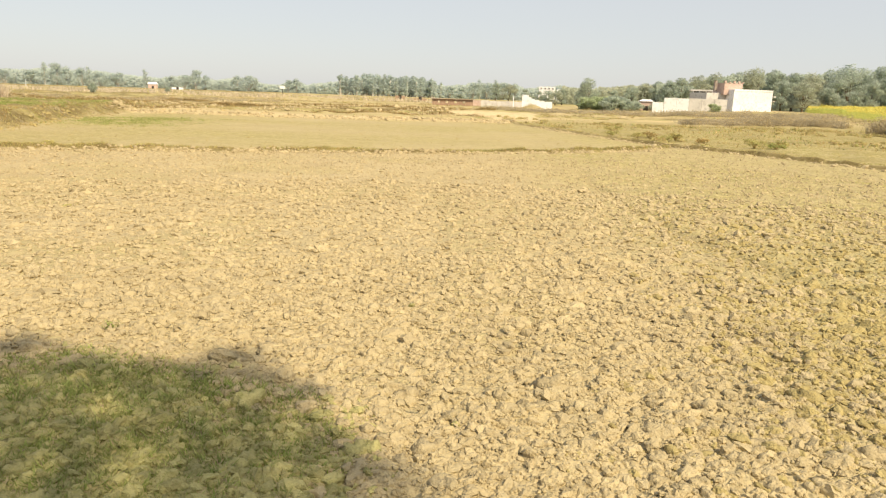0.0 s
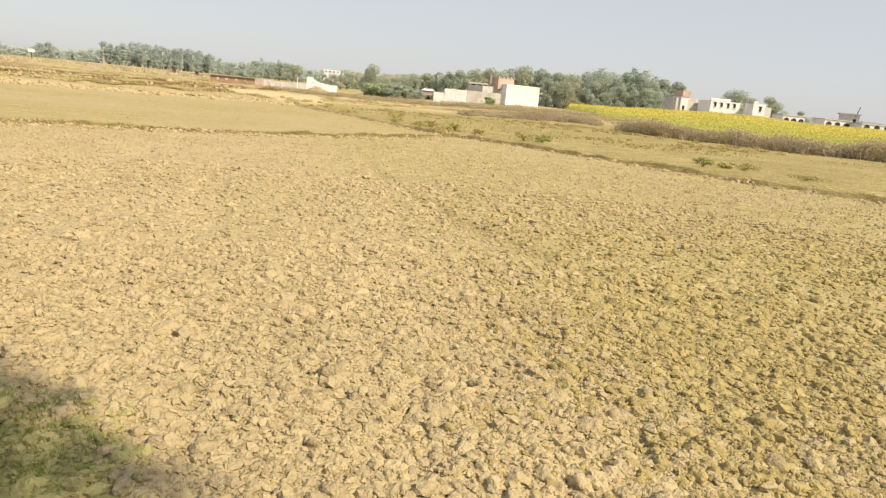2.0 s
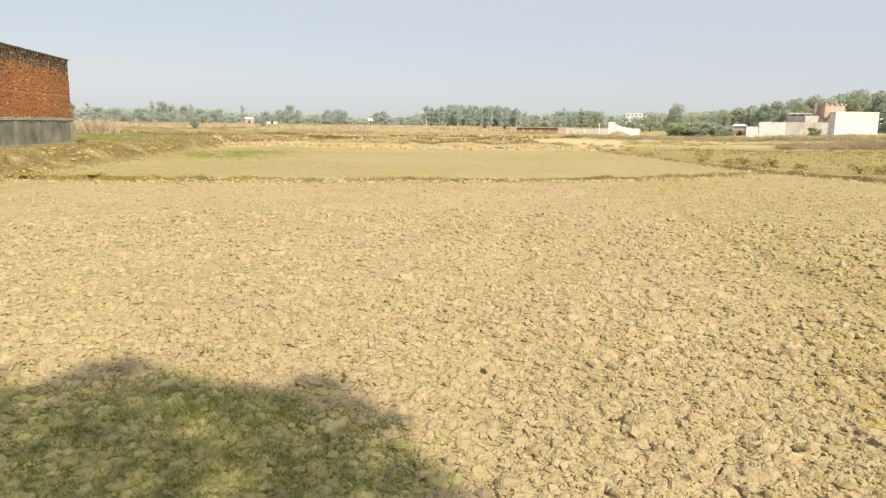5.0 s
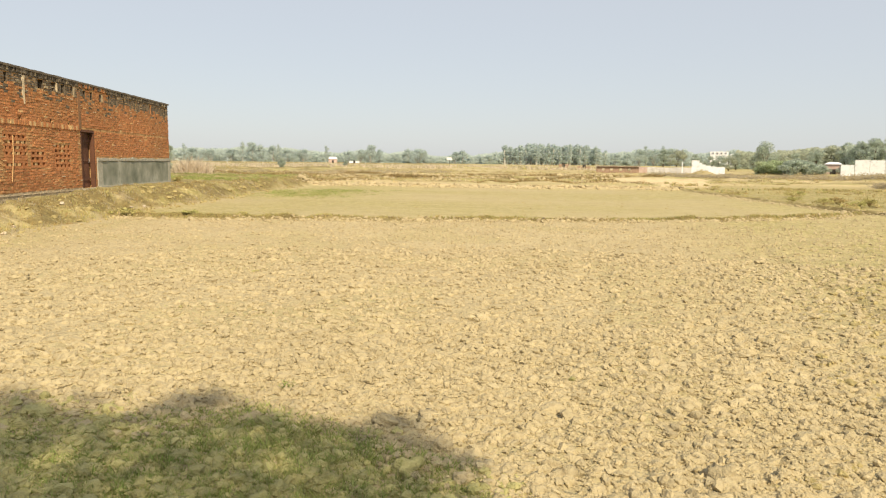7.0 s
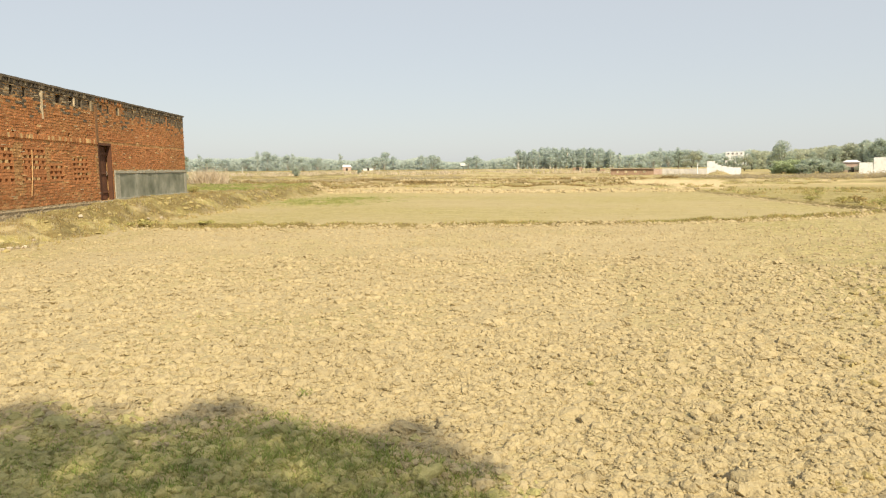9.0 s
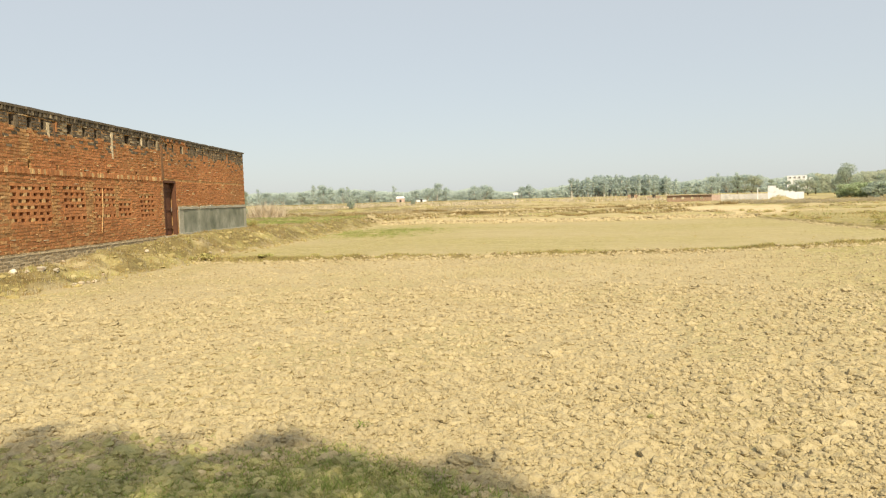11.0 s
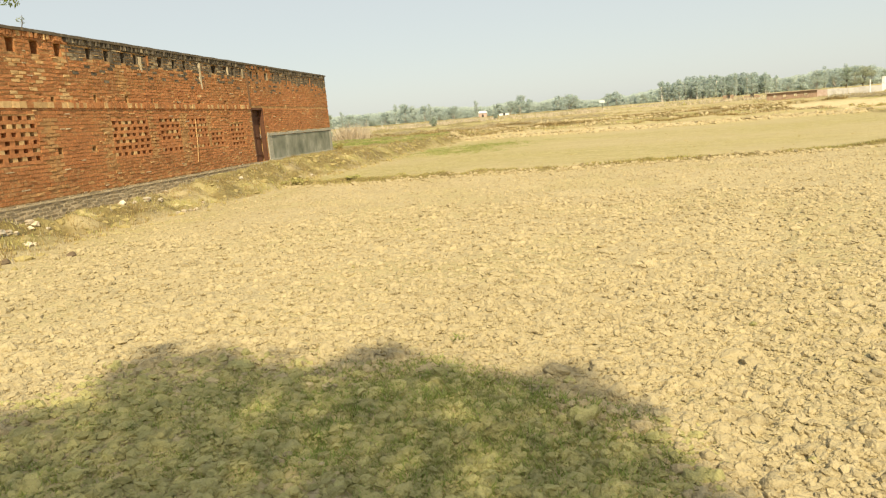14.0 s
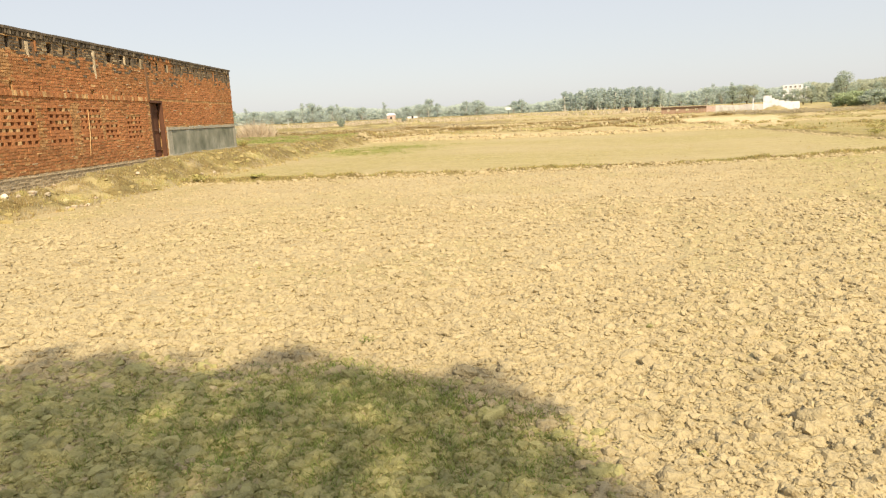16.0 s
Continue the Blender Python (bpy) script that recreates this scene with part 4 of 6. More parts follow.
BUSH = [(make_tree("bush", 3.0, 4.8, 0.05, 0.16, 2400, m, "low bushy green shrub at the field edge", group="distant shrubs"), 3.0) for m in (M_LEAF_C, M_LEAF_A)]

# by the corner of the brick building, and single ones on the far plots
place(ROUND[2], -34.2, 95, 1.2, wide=0.55)
for az, el, dist in ((-25.9, 0.22, 150), (-20.9, 0.02, 170)):
    place(BUSH[1], az, dist, el, wide=0.6)
# behind the white houses: a dense tall row
for az, el, dist in ((18.2, 2.0, 190), (19.6, 2.2, 195), (20.7, 2.4, 200), (22.3, 2.5, 205), (23.4, 2.8, 195), (24.6, 2.7, 200), (25.9, 2.5, 190), (27.0, 2.5, 185), (28.3, 2.8, 190), (29.4, 2.7, 185), (30.3, 2.8, 190), (31.2, 3.0, 195), (32.1, 3.0, 185), (33.1, 2.6, 190), (33.9, 2.7, 195), (34.9, 2.6, 200)):
    place(random.choice(ROUND), az, dist, el, wide=random.uniform(0.8, 1.05))
for az, el, dist in ((21.5, 2.1, 170), (25.2, 2.0, 172), (26.6, 1.9, 168), (28.8, 2.1, 170), (30.8, 2.0, 168), (32.6, 1.9, 170)):
    place(random.choice(ROUND), az, dist, el, wide=random.uniform(0.9, 1.2))
for az, el in ((29.0, 2.95), (31.6, 3.1), (32.3, 3.05), (33.5, 2.7)):
    place(random.choice(SLIM), az, 200, el, wide=1.5)
for az, el, dist, w in ((38.9, 2.3, 200, 1.2), (40.0, 1.9, 210, 1.0), (41.4, 2.05, 200, 1.1), (42.0, 1.7, 210, 1.0), (43.6, 1.2, 300, 1.0)):
    place(random.choice(ROUND), az, dist, el, wide=w)
# middle of the view
for az, el, dist, w in ((11.5, 1.75, 150, 0.8), (10.6, 0.8, 190, 0.9), (12.4, 0.95, 185, 1.0), (13.4, 0.95, 190, 1.1), (14.6, 1.2, 200, 1.0), (15.6, 1.5, 220, 1.0), (16.6, 1.7, 210, 0.9), (17.4, 1.8, 200, 1.0), (9.4, 0.95, 200, 1.0), (5.2, 1.15, 260, 1.1), (4.2, 1.2, 260, 1.1), (6.5, 0.85, 240, 1.0), (8.2, 0.74, 190, 1.1), (7.6, 0.7, 185, 1.0), (8.9, 0.76, 185, 1.1), (6.9, 0.45, 200, 1.0)):
    place(random.choice(ROUND), az, dist, el, wide=w)
for az, el, dist in ((11.3, 0.35, 126), (12.2, 0.45, 124), (13.2, 0.5, 122), (14.1, 0.4, 124), (15.0, 0.15, 126), (20.7, 0.15, 112)):
    place(random.choice(BUSH), az, dist, el, wide=1.25)
for k in range(46):
    place(random.choice(SLIM), -8.3 + 8.0 * k / 45 + random.uniform(-0.2, 0.2), random.uniform(310, 345), 1.22 + 0.22 * math.sin(math.pi * (k + 4) / 46) + random.uniform(-0.22, 0.1), wide=random.uniform(1.2, 2.4))
for az, el, w in ((-15.9, 1.08, 1.2), (-15.1, 1.12, 1.2), (-14.6, 0.95, 1.0), (-18.9, 1.38, 0.8), (-19.7, 1.0, 1.0), (-18.2, 1.02, 0.9), (-12.1, 0.9, 0.9), (-11.5, 1.03, 1.0), (-28.1, 1.46, 0.8), (-27.5, 1.25, 0.9), (-26.5, 1.22, 0.8), (-25.4, 0.98, 1.3), (-24.2, 0.97, 1.3), (-29.7, 0.92, 1.4), (-31.2, 0.9, 1.4), (-32.6, 0.95, 1.2), (-34.4, 1.1, 1.2), (-20.6, 0.88, 1.2), (-9.3, 0.62, 1.3), (0.6, 0.86, 1.2), (1.5, 0.95, 1.2), (2.4, 1.22, 1.0), (3.5, 1.24, 1.1), (4.7, 1.28, 1.1), (5.7, 1.24, 1.0)):
    place(random.choice(ROUND_FAR), az, random.uniform(300, 350), el, wide=w)
for az, el in ((-28.85, 1.38), (-22.4, 1.17), (-33.1, 1.15), (-26.1, 1.2), (-0.9, 1.32), (-8.0, 1.2), (2.9, 1.35), (4.2, 1.36)):
    place(SLIM[1], az, 320, el)
for kind in ROUND + ROUND_FAR + SLIM + BUSH:       # the first of each kind stands at the end of its row too
    proto, h = kind
    x, y = polar(random.uniform(43, 50) if h > 4 else random.uniform(16.5, 18.5), 330 if h > 4 else 128)
    proto.matrix_world = pose(x, y, ground_z(x, y) - 0.1, 0, 0, random.uniform(0, 360)) @ Matrix.Scale(0.55 if h > 4 else 0.6, 4)


WOOD_AZ = [-36, -32.3, -29.6, -28, -25.4, -21.4, -19.6, -17.4, -16.2, -14.9, -14.1, -12.8, -11.5, -10.6, -8.7, -7, -4, -1, 0.4, 2.4, 5.8, 6.5, 9.2, 10.4, 13, 15.6, 18.8, 20.6, 23, 25.8, 28.5, 32.5, 34.6, 35.6, 58]
WOOD_EL = [0.85, 0.85, 0.88, 1.05, 0.92, 0.62, 0.88, 0.62, 0.85, 0.85, 0.5, 0.43, 0.8, 0.55, 0.8, 1.1, 1.2, 1.05, 0.8, 1.1, 1.1, 0.8, 1.1, 1.0, 1.15, 1.4, 1.75, 2.1, 2.35, 2.3, 2.5, 2.6, 2.4, 0.9, 0.7]


def woods(name, az0, az1, dist, share, count, leaf, mat):
    """A closed belt of far trees, as high as the skyline there, with an uneven top of crowns."""
    a = rng.uniform(az0, az1, count)
    crowns = np.abs(vnoise(a * 40, a * 0, 20.0, 41)) * 0.16 + np.abs(vnoise(a * 40, a * 0, 7.0, 42)) * 0.10
    topel = np.interp(a, WOOD_AZ, WOOD_EL) * share * (1.06 - crowns)
    dd = dist + rng.uniform(-12, 12, count)
    zt = EYE + dist * np.tan(np.radians(topel))
    z = zt * rng.uniform(0.02, 1.0, count) ** 0.8
    c = np.column_stack([dd * np.sin(np.radians(a)), dd * np.cos(np.radians(a)), z])
    # leaves face the camera and upwards, which evens their tone like haze
    out = np.column_stack([-np.sin(np.radians(a)), -np.cos(np.radians(a)), 0.8 + 0 * a])
    v, f = leaf_cloud(c, out, leaf, fold=0.05, wild=0.12)
    return tagged(new(name, fast_mesh(name, v, f, [mat])), "belt of far trees on the horizon, leaves paled for haze", "woods", kind="stuff")


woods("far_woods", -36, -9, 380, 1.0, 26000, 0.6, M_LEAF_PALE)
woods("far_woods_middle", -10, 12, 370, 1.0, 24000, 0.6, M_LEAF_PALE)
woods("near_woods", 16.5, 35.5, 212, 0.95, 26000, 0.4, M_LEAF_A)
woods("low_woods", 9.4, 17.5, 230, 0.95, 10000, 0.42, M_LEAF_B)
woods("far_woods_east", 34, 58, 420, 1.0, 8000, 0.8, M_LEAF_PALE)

# tree behind the brick building, only its edge reaches over the roof
def back_tree():
    bx, by = polar(-61.0, 27.5)
    bz = ground_z(bx, by)
    t = base("tree", bx, by, bz, label="leafy tree with yellow-green drooping leaves behind the building", category="tree")
    wood = Build()
    wood.tube([(0, 0, -0.3), (0.1, 0.0, 2.0), (0.0, 0.2, 4.0), (0.1, 0.3, 6.0)], [0.26, 0.2, 0.16, 0.1], 9)
    lobes = []
    for az, el, r in ((-51.9, 11.8, 0.2), (-52.6, 12.2, 0.25), (-52.3, 11.9, 0.26), (-53.0, 12.15, 0.30), (-53.9, 12.4, 0.42), (-55.0, 12.9, 0.75), (-54.6, 10.9, 0.34), (-54.1, 10.3, 0.22), (-55.4, 10.4, 0.4), (-56.4, 12.0, 1.0), (-58.2, 13.0, 1.3), (-60.0, 14.0, 1.6), (-62.5, 12.5, 1.7), (-60.0, 10.5, 1.3), (-64.5, 11.5, 1.4), (-61.5, 16.0, 1.3), (-57.8, 15.0, 1.0), (-63.5, 15.0, 1.2)):
        x, y = polar(az, 27.5 + random.uniform(-0.8, 0.8))
        c = (x - bx, y - by, el_z(el, 27.5) - bz)
        lobes.append((*c, r, r, r * 0.6, r ** 1.8))
        if az > -56:
            hub = Vector((*polar(-57.5, 27.5), el_z(12.6, 27.5))) - Vector((bx, by, bz))
            wood.tube([hub, (hub + Vector(c)) / 2 + Vector((0, 0, 0.1)), c], [0.035, 0.02, 0.006], 5)
        else:
            wood.tube([(0.0, 0.2, 3.8), (c[0] * 0.5, c[1] * 0.5, 0.5 * (c[2] + 4.6)), c], [0.09, 0.05, 0.012], 6)
    total = sum(q[6] for q in lobes)
    c, nrm = lobe_points([(*q[:2], q[2], q[3] * 1.25, q[4] * 1.25, q[5] * 1.2, q[6] / total) for q in lobes], 6500)
    v, f = leaf_cloud(c, nrm, 0.10, 0.30, droop=0.8)
    wood.link("trunk", M_BARK, t, smooth=True)
    crown = new("crown", fast_mesh("crown", v, f, [M_LEAF_NEAR]))
    crown.parent = t


back_tree()


# unseen tree behind the camera, its crown shaped to the shade on the clods
def shade_tree():
    bx, by = 2.9, -5.4
    t = base("shade_tree", bx, by, ground_z(bx, by), label="leafy roadside tree casting its shade on the field", category="tree")
    wood = Build()
    wood.tube([(0, 0, -0.3), (0.05, 0.05, 1.6), (-0.1, 0.2, 3.4), (-0.1, 0.6, 5.2)], [0.24, 0.19, 0.15, 0.11], 9)
    # outline of the crown's shade on the field; the crown is spread above it, thin at its rim
    rim = np.array(((-4.9, 2.5), (-4.64, 2.77), (-4.37, 2.9), (-4.14, 3.02), (-4.57, 3.43), (-4.64, 3.81), (-4.3, 4.07), (-4.05, 4.16), (-3.61, 3.92), (-3.17, 3.9), (-2.97, 4.06), (-2.93, 4.5), (-2.62, 4.5), (-2.38, 4.24), (-1.95, 4.09), (-1.66, 4.07), (-1.5, 4.25), (-1.41, 4.37), (-1.22, 4.32), (-1.07, 3.97), (-0.68, 3.80), (-0.73, 3.53), (-0.57, 3.24), (-0.3, 3.05), (-0.1, 2.8), (0.3, 1.8), (0.4, 0.8), (-0.9, -0.4), (-3.4, 0.0), (-5.2, 0.8)))

    def under(p):
        inside = np.zeros(len(p), bool)
        for (ax, ay), (cx, cy) in zip(rim, np.roll(rim, -1, 0)):
            inside ^= ((ay > p[:, 1]) != (cy > p[:, 1])) & (p[:, 0] < (cx - ax) * (p[:, 1] - ay) / (cy - ay + 1e-9) + ax)
        return inside

    q = rng.uniform(rim.min(0), rim.max(0), (800, 2))
    along = np.concatenate([a + (b - a) * np.linspace(0, 1, max(1, int(np.linalg.norm(b - a) / 0.18)), endpoint=False)[:, None] for a, b in zip(rim, np.roll(rim, -1, 0))])
    q = np.concatenate([q[under(q)][:260], along, ((-1.15, 3.62), (-1.2, 3.4), (-1.0, 3.45), (-1.35, 3.55)), ((-4.80, 4.08), (-4.68, 4.12), (-3.62, 4.16), (-3.42, 4.12))])
    lobes = []
    for k, (gx, gy) in enumerate(q):
        r = rng.uniform(0.26, 0.46) if k < len(q) - 8 - len(along) else 0.26 if k < len(q) - 4 else 0.13
        c = Vector((gx, gy, 0)) + TO_SUN * ((6.2 + 0.55 * gy + rng.uniform(-0.5, 0.5)) / TO_SUN.z) - Vector((bx, by, 0))
        lobes.append((c.x, c.y, c.z, r, r, r * 0.62, r * r))
        if k % 3 == 0:
            wood.tube([(-0.1, 0.4, 4.6), ((c.x - 0.1) / 2, (c.y + 0.5) / 2, (c.z + 4.9) / 2), (c.x, c.y, c.z)], [0.06, 0.03, 0.008], 6)
    total = sum(q[6] for q in lobes)
    c, nrm = lobe_points([(*q[:6], q[6] / total) for q in lobes], 150000)
    # leaves are thinned where lobes overlap, so that the crown's shade is even
    lit = c[:, :2] + np.array([bx, by]) - c[:, 2:] * np.array([TO_SUN.x, TO_SUN.y]) / TO_SUN.z
    small = np.arange(len(c)) >= len(c) - int(150000 * 4 * 0.13 ** 2 / total) + 4
    near_rim = under(rim.mean(0) + (lit - rim.mean(0)) / 1.045 + rng.normal(0, 0.055, lit.shape)) | small
    cell = np.floor((lit - lit.min(0)) / 0.13).astype(int)
    cell = cell[:, 0] * 1000 + cell[:, 1]
    some = near_rim & (rng.random(len(c)) < 14.0 / np.bincount(cell)[cell])
    v, f = leaf_cloud(c[some], nrm[some], 0.045)
    wood.link("trunk", M_BARK, t, smooth=True)
    crown = new("crown", fast_mesh("crown", v, f, [M_LEAF_SHADE]))
    crown.parent = t


shade_tree()


# ---- houses and sheds across the fields ----
def block(parent, name, mat, x0, x1, y0, y1, z0, z1, label="", jit=0.0):
    b = Build()
    b.box((x0, y0, z0), (x1, y1, z1), 0, jit)
    return b.link(name, mat, parent, label)


def window(parent, x, z, w, h, y, mat=None):
    """A near-black panel for a window's shaded inside, with a sill, on the face at y."""
    b = Build()
    b.box((x - w / 2, y - 0.02, z), (x + w / 2, y + 0.02, z + h))
    pane = b.link("window", M_DARK, parent, "window as a near-black panel for the shade inside")
    b = Build()
    b.box((x - w / 2 - 0.12, y - 0.14, z - 0.12), (x + w / 2 + 0.12, y + 0.0, z - 0.002))
    b.link("sill", mat or M_PALEWALL, pane)
    b = Build()
    b.box((x - w / 2 - 0.15, y - 0.28, z + h + 0.05), (x + w / 2 + 0.15, y + 0.0, z + h + 0.15))
    b.link("shade", mat or M_PALEWALL, pane)


# white farmhouse with a brick room on its roof
DA = 125.0
hx, hy = polar(22.0, DA)
house = base("farmhouse", hx, hy, 0.4, 9.0, label="white flat-roofed farmhouse with a red brick rooftop room", category="house")
zA = lambda el: el_z(el, DA) - 0.4
block(house, "white_block", M_WHITE, 0, 6.8, 0, 5.4, -0.2, zA(1.10), "whitewashed main block")
b = Build()
for x0, x1, y0, y1 in ((0, 6.8, -0.05, 0.2), (0, 0.2, 0.2, 5.4), (6.6, 6.85, 0.2, 5.4)):
    b.box((x0, y0, zA(1.10) + 0.002), (x1, y1, zA(1.10) + 0.28), 0, 0.03)
b.link("parapet", M_WHITE, house)
block(house, "brick_room", M_PINK, -0.9, 2.3, 1.6, 5.0, zA(1.10) - 0.6, zA(1.68), "red brick room on the roof")
for x in (-0.9, -0.1, 0.7, 1.5, 2.15):
    block(house, "post", M_PINK, x, x + 0.28, 1.5, 1.8, zA(1.68) + 0.002, zA(1.68) + random.uniform(0.12, 0.4))
block(house, "water_tank", M_TIN, -1.75, -1.35, 3.0, 3.5, zA(1.1), zA(1.85), "narrow grey tank and pipe")
block(house, "side_wing", M_PALEWALL, -3.4, -0.02, 2.4, 8.0, -0.2, zA(0.95), "grey side wing of the farmhouse")
block(house, "projecting_slab", M_PALEWALL, 6.9, 7.3, -0.2, 2.0, zA(0.72), zA(0.82))
block(house, "projecting_slab", M_PALEWALL, 6.9, 7.2, -0.2, 2.0, zA(0.42), zA(0.48))
rear = base("veranda_house", *polar(20.0, 136), 0.5, -15.0, label="grey house with a pillared upper veranda", category="house")
zR = lambda el: el_z(el, 136) - 0.5
block(rear, "wall", M_PALEWALL, -2.2, 2.2, 0.6, 5, -0.3, zR(0.75), "grey plastered lower storey")
block(rear, "roof_slab", M_PALEWALL, -2.5, 2.5, -0.6, 5, zR(1.02), zR(1.14), "thin pale roof slab")
# near-black wall: the shade under the veranda slab put into its colour
block(rear, "back_wall", M_DARK, -2.1, 2.1, 2.4, 2.6, zR(0.75), zR(1.02) - 0.004)
for x in (-2.2, -1.1, 0.0, 1.1, 2.0):
    block(rear, "pillar", M_WHITE, x, x + 0.22, -0.4, -0.18, zR(0.75), zR(1.02) - 0.003)
cw = base("compound_wall", *polar(19.4, 121), 0.3, -14.0, label="long pale plastered compound wall beside the farmhouse", category="wall")
for i in range(5):
    block(cw, "wall_panel", M_WHITE if i < 2 else M_PALEWALL, -4.8 + i * 1.9, -4.8 + (i + 1) * 1.9 - 0.03, 0, 0.25, -0.3, el_z(0.47, 121) - 0.3 + random.uniform(-0.04, 0.05))
block(cw, "end_panel", M_WHITE, -6.6, -4.86, 0.02, 0.27, -0.3, el_z(0.12, 121) - 0.3, "low whitewashed end")

# farm buildings beyond the mustard
DB = 165.0
gx, gy = polar(35.3, DB)
hb = base("roadside_house", gx, gy, 0.8, -8.0, label="white house with a red brick parapet room beyond the mustard", category="house")
zB = lambda el: el_z(el, DB) - 0.8
block(hb, "white_front", M_WHITE, 0, 1.7, 0, 4, -0.3, zB(1.5))
# the house's shaded left face, its shade put into a greyer block
block(hb, "side_wall", M_PALEWALL, -0.9, -0.01, 0.4, 6.0, -0.3, zB(1.4), "side wall whose shade is put into a greyer colour")
block(hb, "middle_wall", M_PALEWALL, 1.71, 2.41, 0.6, 4, -0.3, zB(1.48))
block(hb, "brick_parapet", M_PINK, 0.1, 2.0, -0.15, 4, zB(1.5) + 0.003, zB(1.93), "red brick parapet")
block(hb, "doorway", M_DARK, 0.5, 1.0, -0.03, 0.1, zB(0.4), zB(0.85))
block(hb, "grey_wing", M_PALEWALL, 2.42, 5.6, 1.0, 5.0, -0.3, zB(1.42), "grey plastered wing")
wx, wy = polar(38.5, DB)
wh = base("window_house", wx, wy, 0.8, -6.0, label="white block with four upper windows beyond the mustard", category="house")
block(wh, "wall", M_WHITE, -3.6, 3.4, 0, 5, -0.3, zB(1.40))
block(wh, "parapet", M_WHITE, -3.6, 1.0, -0.04, 0.3, zB(1.40) + 0.003, zB(1.58), jit=0.06)
for x in (-2.5, -1.0, 0.6, 2.1):
    window(wh, x, zB(0.98), 0.55, zB(1.28) - zB(0.98), 0)
sx, sy = polar(40.8, DB)
sm = base("small_white_house", sx, sy, 0.8, -6.0, label="small white house with one dark window", category="house")
block(sm, "wall", M_WHITE, -1.4, 1.4, 0, 3, -0.3, zB(1.42))
block(sm, "grey_side", M_PALEWALL, 1.42, 3.2, 0.4, 3, -0.3, zB(1.25))
block(sm, "parapet", M_WHITE, -1.4, -0.4, -0.03, 0.3, zB(1.42) + 0.003, zB(1.60))
window(sm, 0.3, zB(0.9), 0.6, 1.0, 0)
for az, wid, top in ((43.2, 5.2, 0.80), (46.0, 5.9, 0.77), (48.4, 6.5, 0.67)):
    lx, ly = polar(az, 170)
    low = base("low_white_building", lx, ly, 0.8, -az + 35, label="low white building with arched openings at the roadside", category="building", group="low white buildings")
    zL = lambda el: el_z(el, 170) - 0.8
    block(low, "wall", M_WHITE, -wid / 2, wid / 2, 0, 4, -0.3, zL(top))
    block(low, "roof_edge", M_PALEWALL, -wid / 2 - 0.2, wid / 2 + 0.2, -0.2, 4.2, zL(top) + 0.003, zL(top) + 0.16)
    for i in range(3):
        b = Build()
        cx = -wid / 2 + (i + 0.5) * wid / 3
        pts = [(cx + 0.62 * math.cos(math.pi * k / 10), -0.03, zL(0.48) + 0.5 * math.sin(math.pi * k / 10)) for k in range(11)]
        b.face([(cx + 0.62, -0.03, -0.2)] + pts + [(cx - 0.62, -0.03, -0.2)])
        # a flat near-black face stands in for the shade in the arch
        b.link("arched_opening", M_DARK, low)
px, py = polar(46.65, 176)
ph = base("roadside_hut", px, py, 0.8, -44.0, label="small grey plastered house with a leaning pole on its roof", category="house")
block(ph, "wall", M_PALEWALL, -1.9, 1.9, 0, 4, -0.3, el_z(1.25, 176) - 0.8)
block(ph, "roof_slab", M_PALEWALL, -2.3, 2.2, -0.3, 4.2, el_z(1.25, 176) - 0.797, el_z(1.32, 176) - 0.8)
block(ph, "doorway", M_DARK, 0.7, 1.3, -0.03, 0.1, 0, el_z(0.95, 176) - 0.8)
b = Build()
b.tube([(1.3, 1, el_z(1.3, 176) - 0.8), (1.7, 1, el_z(1.8, 176) - 0.8)], [0.09, 0.07], 6)
b.link("pole", M_DARK, ph)

# stepped white wall and low brick shed in the middle of the fields
DS = 110.0
wx, wy = polar(7.5, DS)
sw = base("white_hut", wx, wy, 0.0, -7.5, label="broken whitewashed hut with stepped walls in the fields", category="hut")
zS = lambda el: el_z(el, DS)
for x0, x1, el in ((-2.35, -1.3, 0.35), (-1.29, -0.95, 0.16), (-0.94, -0.4, 0.04), (-0.39, 0.3, -0.04), (0.31, 1.1, -0.11), (1.11, 2.25, -0.15)):
    block(sw, "wall_step", M_WHITE, x0, x1, 0, 0.9 + 0.3 * (x0 < -1), -0.2, zS(el), jit=0.02)
block(sw, "back_wall", M_WHITE, -2.15, 2.2, 2.4, 2.65, -0.2, zS(-0.25))
DL = 121.0
lx, ly = polar(0.8, DL)
ls = base("brick_shed", lx, ly, -0.1, -0.8, label="low roofless brick shed with small window holes", category="shed")
zl = lambda el: el_z(el, DL) + 0.1
ws = [-2.3, -1.0, 0.5, 1.9]
xa = -3.45
b = Build()
for x in ws + [3.6]:
    b.box((xa, 0, -0.1), (x - 0.22 if x < 3 else 3.4, 0.25, zl(-0.19)), 0, 0.01)
    if x < 3:
        b.box((x - 0.22, 0, -0.1), (x + 0.22, 0.25, zl(-0.50)), 0)
        b.box((x - 0.22, 0, zl(-0.33)), (x + 0.22, 0.25, zl(-0.19)), 0)
        xa = x + 0.22
b.link("front_wall", M_SHED, ls, "rough brick wall with window holes")
b = Build()
for i in range(14):
    b.box((-3.7 + i * 0.53, -0.3, zl(-0.19) + 0.003), (-3.7 + (i + 1) * 0.53 - 0.02, 0.5, zl(-0.14) + random.uniform(-0.02, 0.02)))
b.link("roof_edge", M_TIN, ls, "rusty sheet roof edge")
block(ls, "end_wall", M_SHED, -3.45, -3.2, 0.26, 3.4, -0.1, zl(-0.22))
pw = base("plaster_wall", *polar(4.2, 124), -0.1, -4.2, label="long low dusty plaster boundary wall", category="wall")
